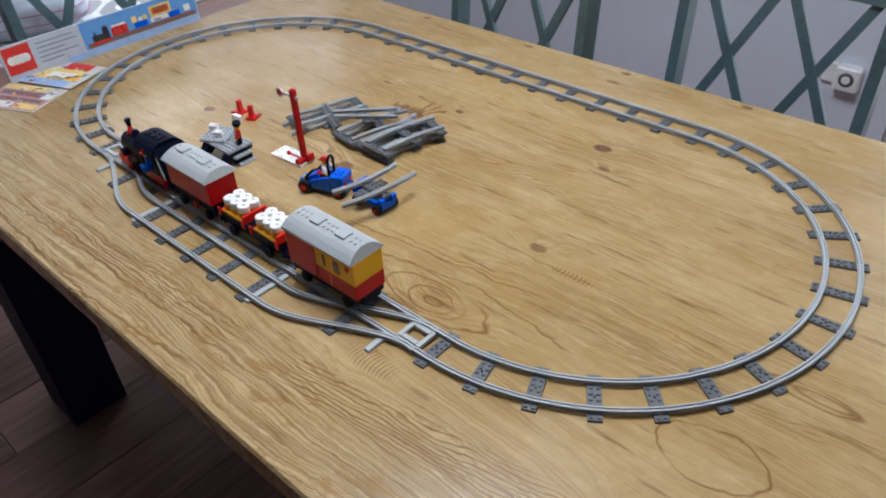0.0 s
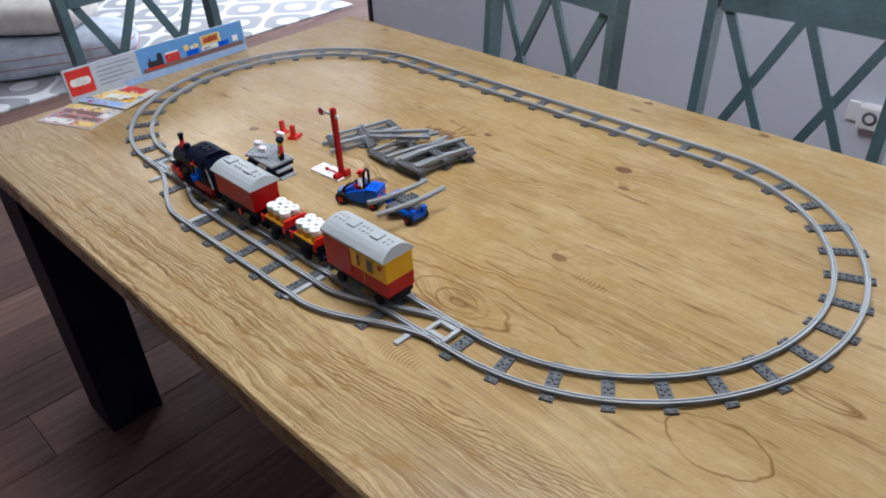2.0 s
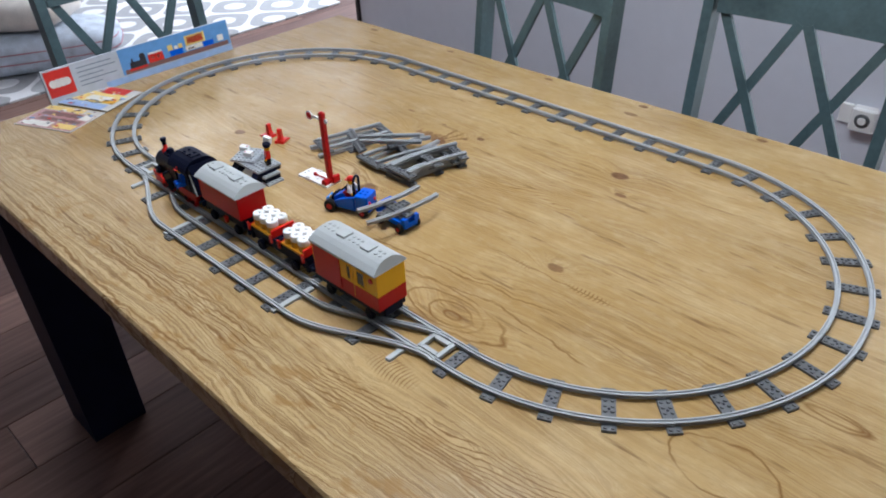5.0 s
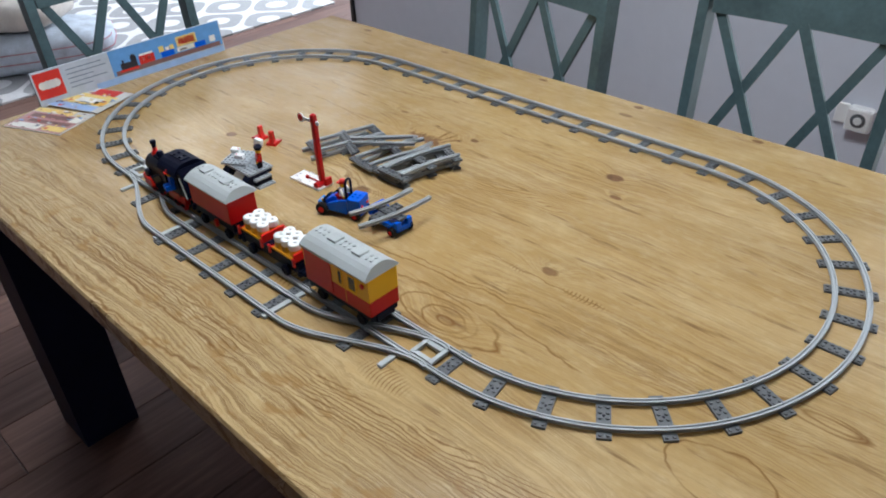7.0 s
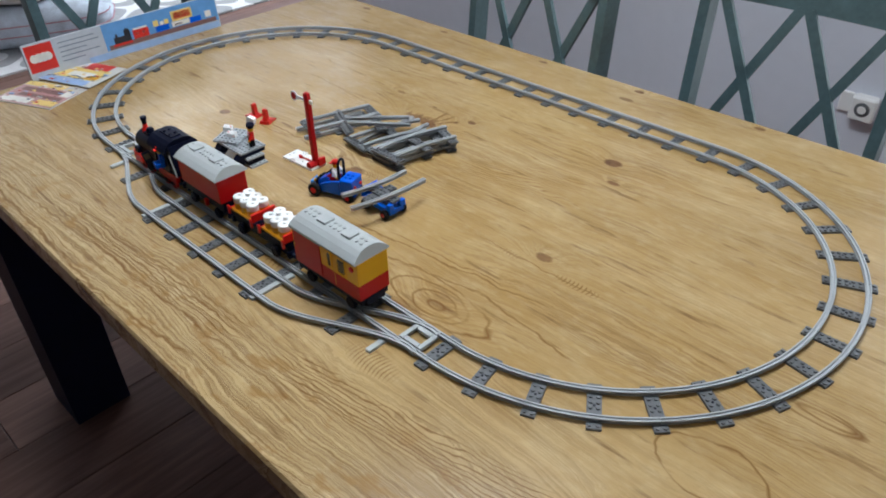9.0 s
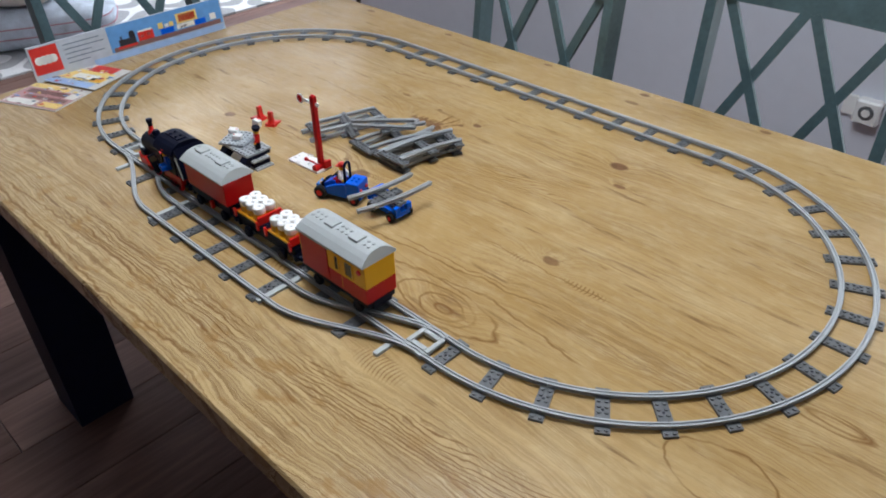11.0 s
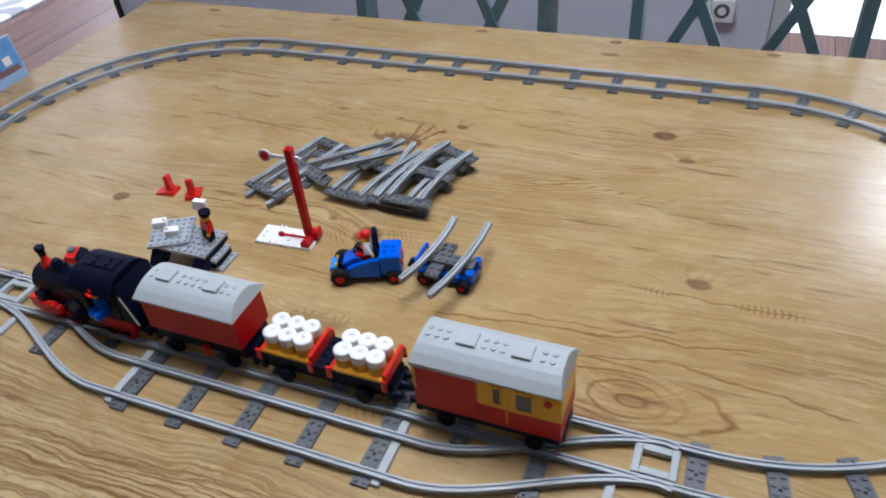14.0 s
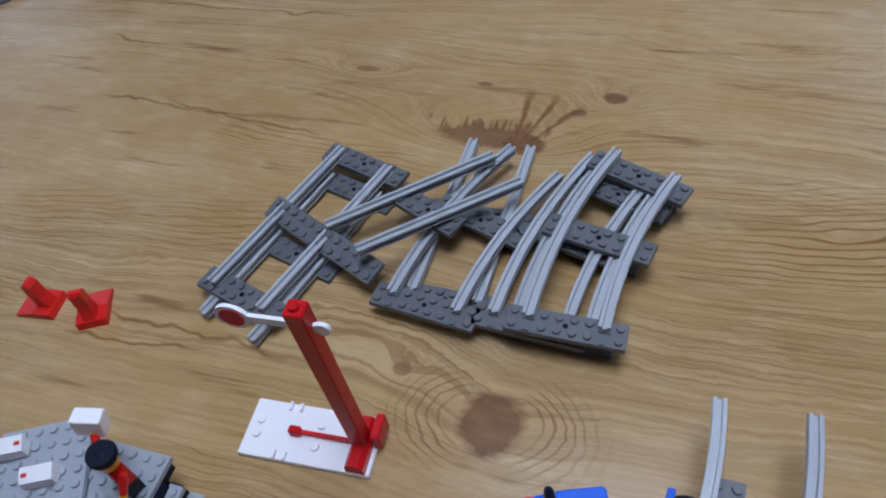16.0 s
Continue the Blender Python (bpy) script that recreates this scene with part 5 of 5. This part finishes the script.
def chair(at, label):
    """Cross-back chair; its seat points along -y, the back leans along +y."""
    ob = thing("dining_chair", label, "chair", at, "chairs round the table")
    W, SEAT, RAIL_LO, RAIL_HI, TOP = 0.20, 0.45, 0.595, 0.888, 1.0
    def lean(z):
        return max(0, z - SEAT) * 0.09
    for sd in (-1, 1):
        s = Shape()
        x0, x1 = sorted((sd * (W - 0.022), sd * W))
        v = []
        for z in (0, SEAT, TOP - 0.02, TOP):
            y = lean(z) + (0.03 if z == 0 else 0)
            k = 0.004 if z == TOP else 0
            v += [(x0 + k, y - 0.016 + k, z), (x1 - k, y - 0.016 + k, z), (x1 - k, y + 0.024 - k, z), (x0 + k, y + 0.024 - k, z)]
        f = [(3, 2, 1, 0), (12, 13, 14, 15)]
        for r in (0, 4, 8):
            f += [(r + i, r + (i + 1) % 4, r + 4 + (i + 1) % 4, r + 4 + i) for i in range(4)]
        s.add(v, f)
        part("back_post", s, M_TEAL, ob)
        s = Shape()
        s.box(min(sd * (W - 0.04), sd * (W - 0.005)), max(sd * (W - 0.04), sd * (W - 0.005)), -0.40, -0.365, 0, SEAT - 0.022)
        part("leg", s, M_TEAL, ob)
    s = Shape()
    n = 8
    for z0, z1 in ((RAIL_HI, TOP - 0.006),):
        pts = []
        for i in range(n + 1):
            x = -W + 0.028 + (2 * W - 0.056) * i / n
            bow = 0.012 * (1 - (x / W) ** 2)
            pts.append((x, bow))
        v = []
        for x, bow in pts:
            for z in (z0, z1):
                y = lean(z) + bow
                v += [(x, y - 0.011, z), (x, y + 0.011, z)]
        f = []
        for i in range(n):
            a, b = 4 * i, 4 * i + 4
            f += [(a, b, b + 2, a + 2), (b + 1, a + 1, a + 3, b + 3), (a + 2, b + 2, b + 3, a + 3), (b, a, a + 1, b + 1)]
        f += [(0, 2, 3, 1), (4 * n, 4 * n + 1, 4 * n + 3, 4 * n + 2)]
        s.add(v, f)
    part("top_rail", s, M_TEAL, ob)
    s = Shape()
    s.box(-W + 0.028, W - 0.028, lean(RAIL_LO) - 0.011, lean(RAIL_LO) + 0.011, RAIL_LO - 0.035, RAIL_LO)
    part("lower_rail", s, M_TEAL, ob)
    for x0, x1 in ((-W + 0.042, -0.008), (0.008, W - 0.042)):
        for xa, xb, off in ((x0, x1, -0.001), (x1, x0, 0.001)):
            s = Shape()
            beam(s, (xa, lean(RAIL_HI) + off + 0.004, RAIL_HI + 0.004), (xb, lean(RAIL_LO) + off, RAIL_LO - 0.004), 0.0195, 0.009)
            part("cross_bar", s, M_TEAL, ob)
    s = Shape()
    s.box(-W, W, -0.42, -0.022, SEAT - 0.022, SEAT, c=0.006)
    part("seat", s, M_TEAL, ob)
    for y in (-0.385, -0.05):
        s = Shape()
        s.box(-W + 0.041, W - 0.041, y, y + 0.02, SEAT - 0.08, SEAT - 0.023)
        part("seat_rail", s, M_TEAL, ob)
    return ob


chair(pose(-0.030, 0.645, 0), "worn teal painted wooden cross-back chair, drawn back from the table")
chair(pose(-0.541, 0.503, 0, rz=-7), "worn teal painted wooden cross-back chair, pushed up to the table")
chair(pose(-1.365, -0.015, 0, rz=90), "worn teal painted wooden cross-back chair at the table's end")

# ---- wall socket ----
sock = thing("wall_socket", "white plastic plug-in timer in a wall socket", "wall socket", pose(-0.1255, WALL_Y, 0.329))
s = Shape()
s.box(-0.062, -0.022, -0.012, -0.001, -0.028, 0.035, c=0.003)
part("socket_plate", s, M_WHITE, sock)
s = Shape()
s.box(-0.020, 0.055, -0.040, -0.001, -0.035, 0.038, c=0.006)
timer = part("timer", s, M_WHITE, sock, "white plug-in timer")
s = Shape()
s.lathe(0.0175, 0.0, [(0.014, -0.0425), (0.022, -0.0418), (0.023, -0.0402)], 24, axis="y")
part("dial", s, M_SLEEPER, timer, "dark grey dial ring")
s = Shape()
s.lathe(0.0175, 0.0, [(0.012, -0.0450), (0.013, -0.0427)], 20, axis="y")
part("knob", s, M_WHITE, timer)

# ---- next room: rug and floor cushions ----
s = Shape()
s.box(-5.9, -3.39, -2.2, 2.20, 0.0005, 0.012, c=0.004)
solo("rug", s, M_RUG, "white woven rug with a grey lattice of rings", "rug")


def cushion(label, at, sx, sy, sz, mat, seam):
    ob = thing("floor_cushion", label, "cushion", at, "floor cushions")
    n, m = 28, 14
    s = Shape()
    v, f = [], []
    for j in range(m + 1):
        b = math.pi * (j / m - 0.5)
        for i in range(n):
            a = 2 * math.pi * i / n
            def p(c, e):
                return math.copysign(abs(c) ** e, c)
            r = p(math.cos(b), 0.55)
            w = 1 + 0.035 * noise.noise(Vector((i * 0.6, j * 0.7, sx * 9)))
            v.append((sx / 2 * p(math.cos(a), 0.45) * r * w, sy / 2 * p(math.sin(a), 0.45) * r * w, sz / 2 * (1 + p(math.sin(b), 0.7) * w)))
    for j in range(m):
        f += [(j * n + i, j * n + (i + 1) % n, (j + 1) * n + (i + 1) % n, (j + 1) * n + i) for i in range(n)]
    s.add(v, f, 0, None, True)
    part("cover", s, mat, ob)
    if seam:
        s = Shape()
        for up in (0.42, 0.66):
            ring = []
            for i in range(49):
                a = 2 * math.pi * i / 48
                k = 1.012 * (1 - (2 * up - 1) ** 2 * 0.16)
                ring.append((sx / 2 * k * math.copysign(abs(math.cos(a)) ** 0.45, math.cos(a)), sy / 2 * k * math.copysign(abs(math.sin(a)) ** 0.45, math.sin(a)), sz * up))
            s.sweep(ring, [(-0.0022, -0.0022), (0.0022, -0.0022), (0.0022, 0.0022), (-0.0022, 0.0022)])
        part("seam", s, M_STITCH, ob, "red stitched seam")


cushion("large faded denim floor cushion with red stitching", pose(-3.92, 0.32, 0.008, rz=-27), 0.52, 1.22, 0.20, M_DENIM, True)
cushion("beige linen cushion lying on a denim cushion", pose(-3.96, 0.42, 0.205, rz=-48), 0.46, 0.72, 0.16, M_BEIGE, False)

# ---- floor boards ----
s = Shape()
s.box(-0.0942, 0.0942, 0, 1, -0.0115, 0, c=0.0012)
board = s.mesh("plank", M_FLOOR)
dice = random.Random(4)
for i in range(47):
    x = -5.905 + 0.1905 * i
    cuts = [FLOOR_Y[0]]
    while cuts[-1] < FLOOR_Y[1] - 1.4:
        cuts.append(cuts[-1] + dice.uniform(1.2, 2.6))
    cuts[-1] = FLOOR_Y[1]
    for y0, y1 in zip(cuts, cuts[1:]):
        part("plank", board, None, floor, "", pose(x, y0 + 0.001, 0) @ Matrix.Diagonal((1, y1 - y0 - 0.002, 1, 1)))
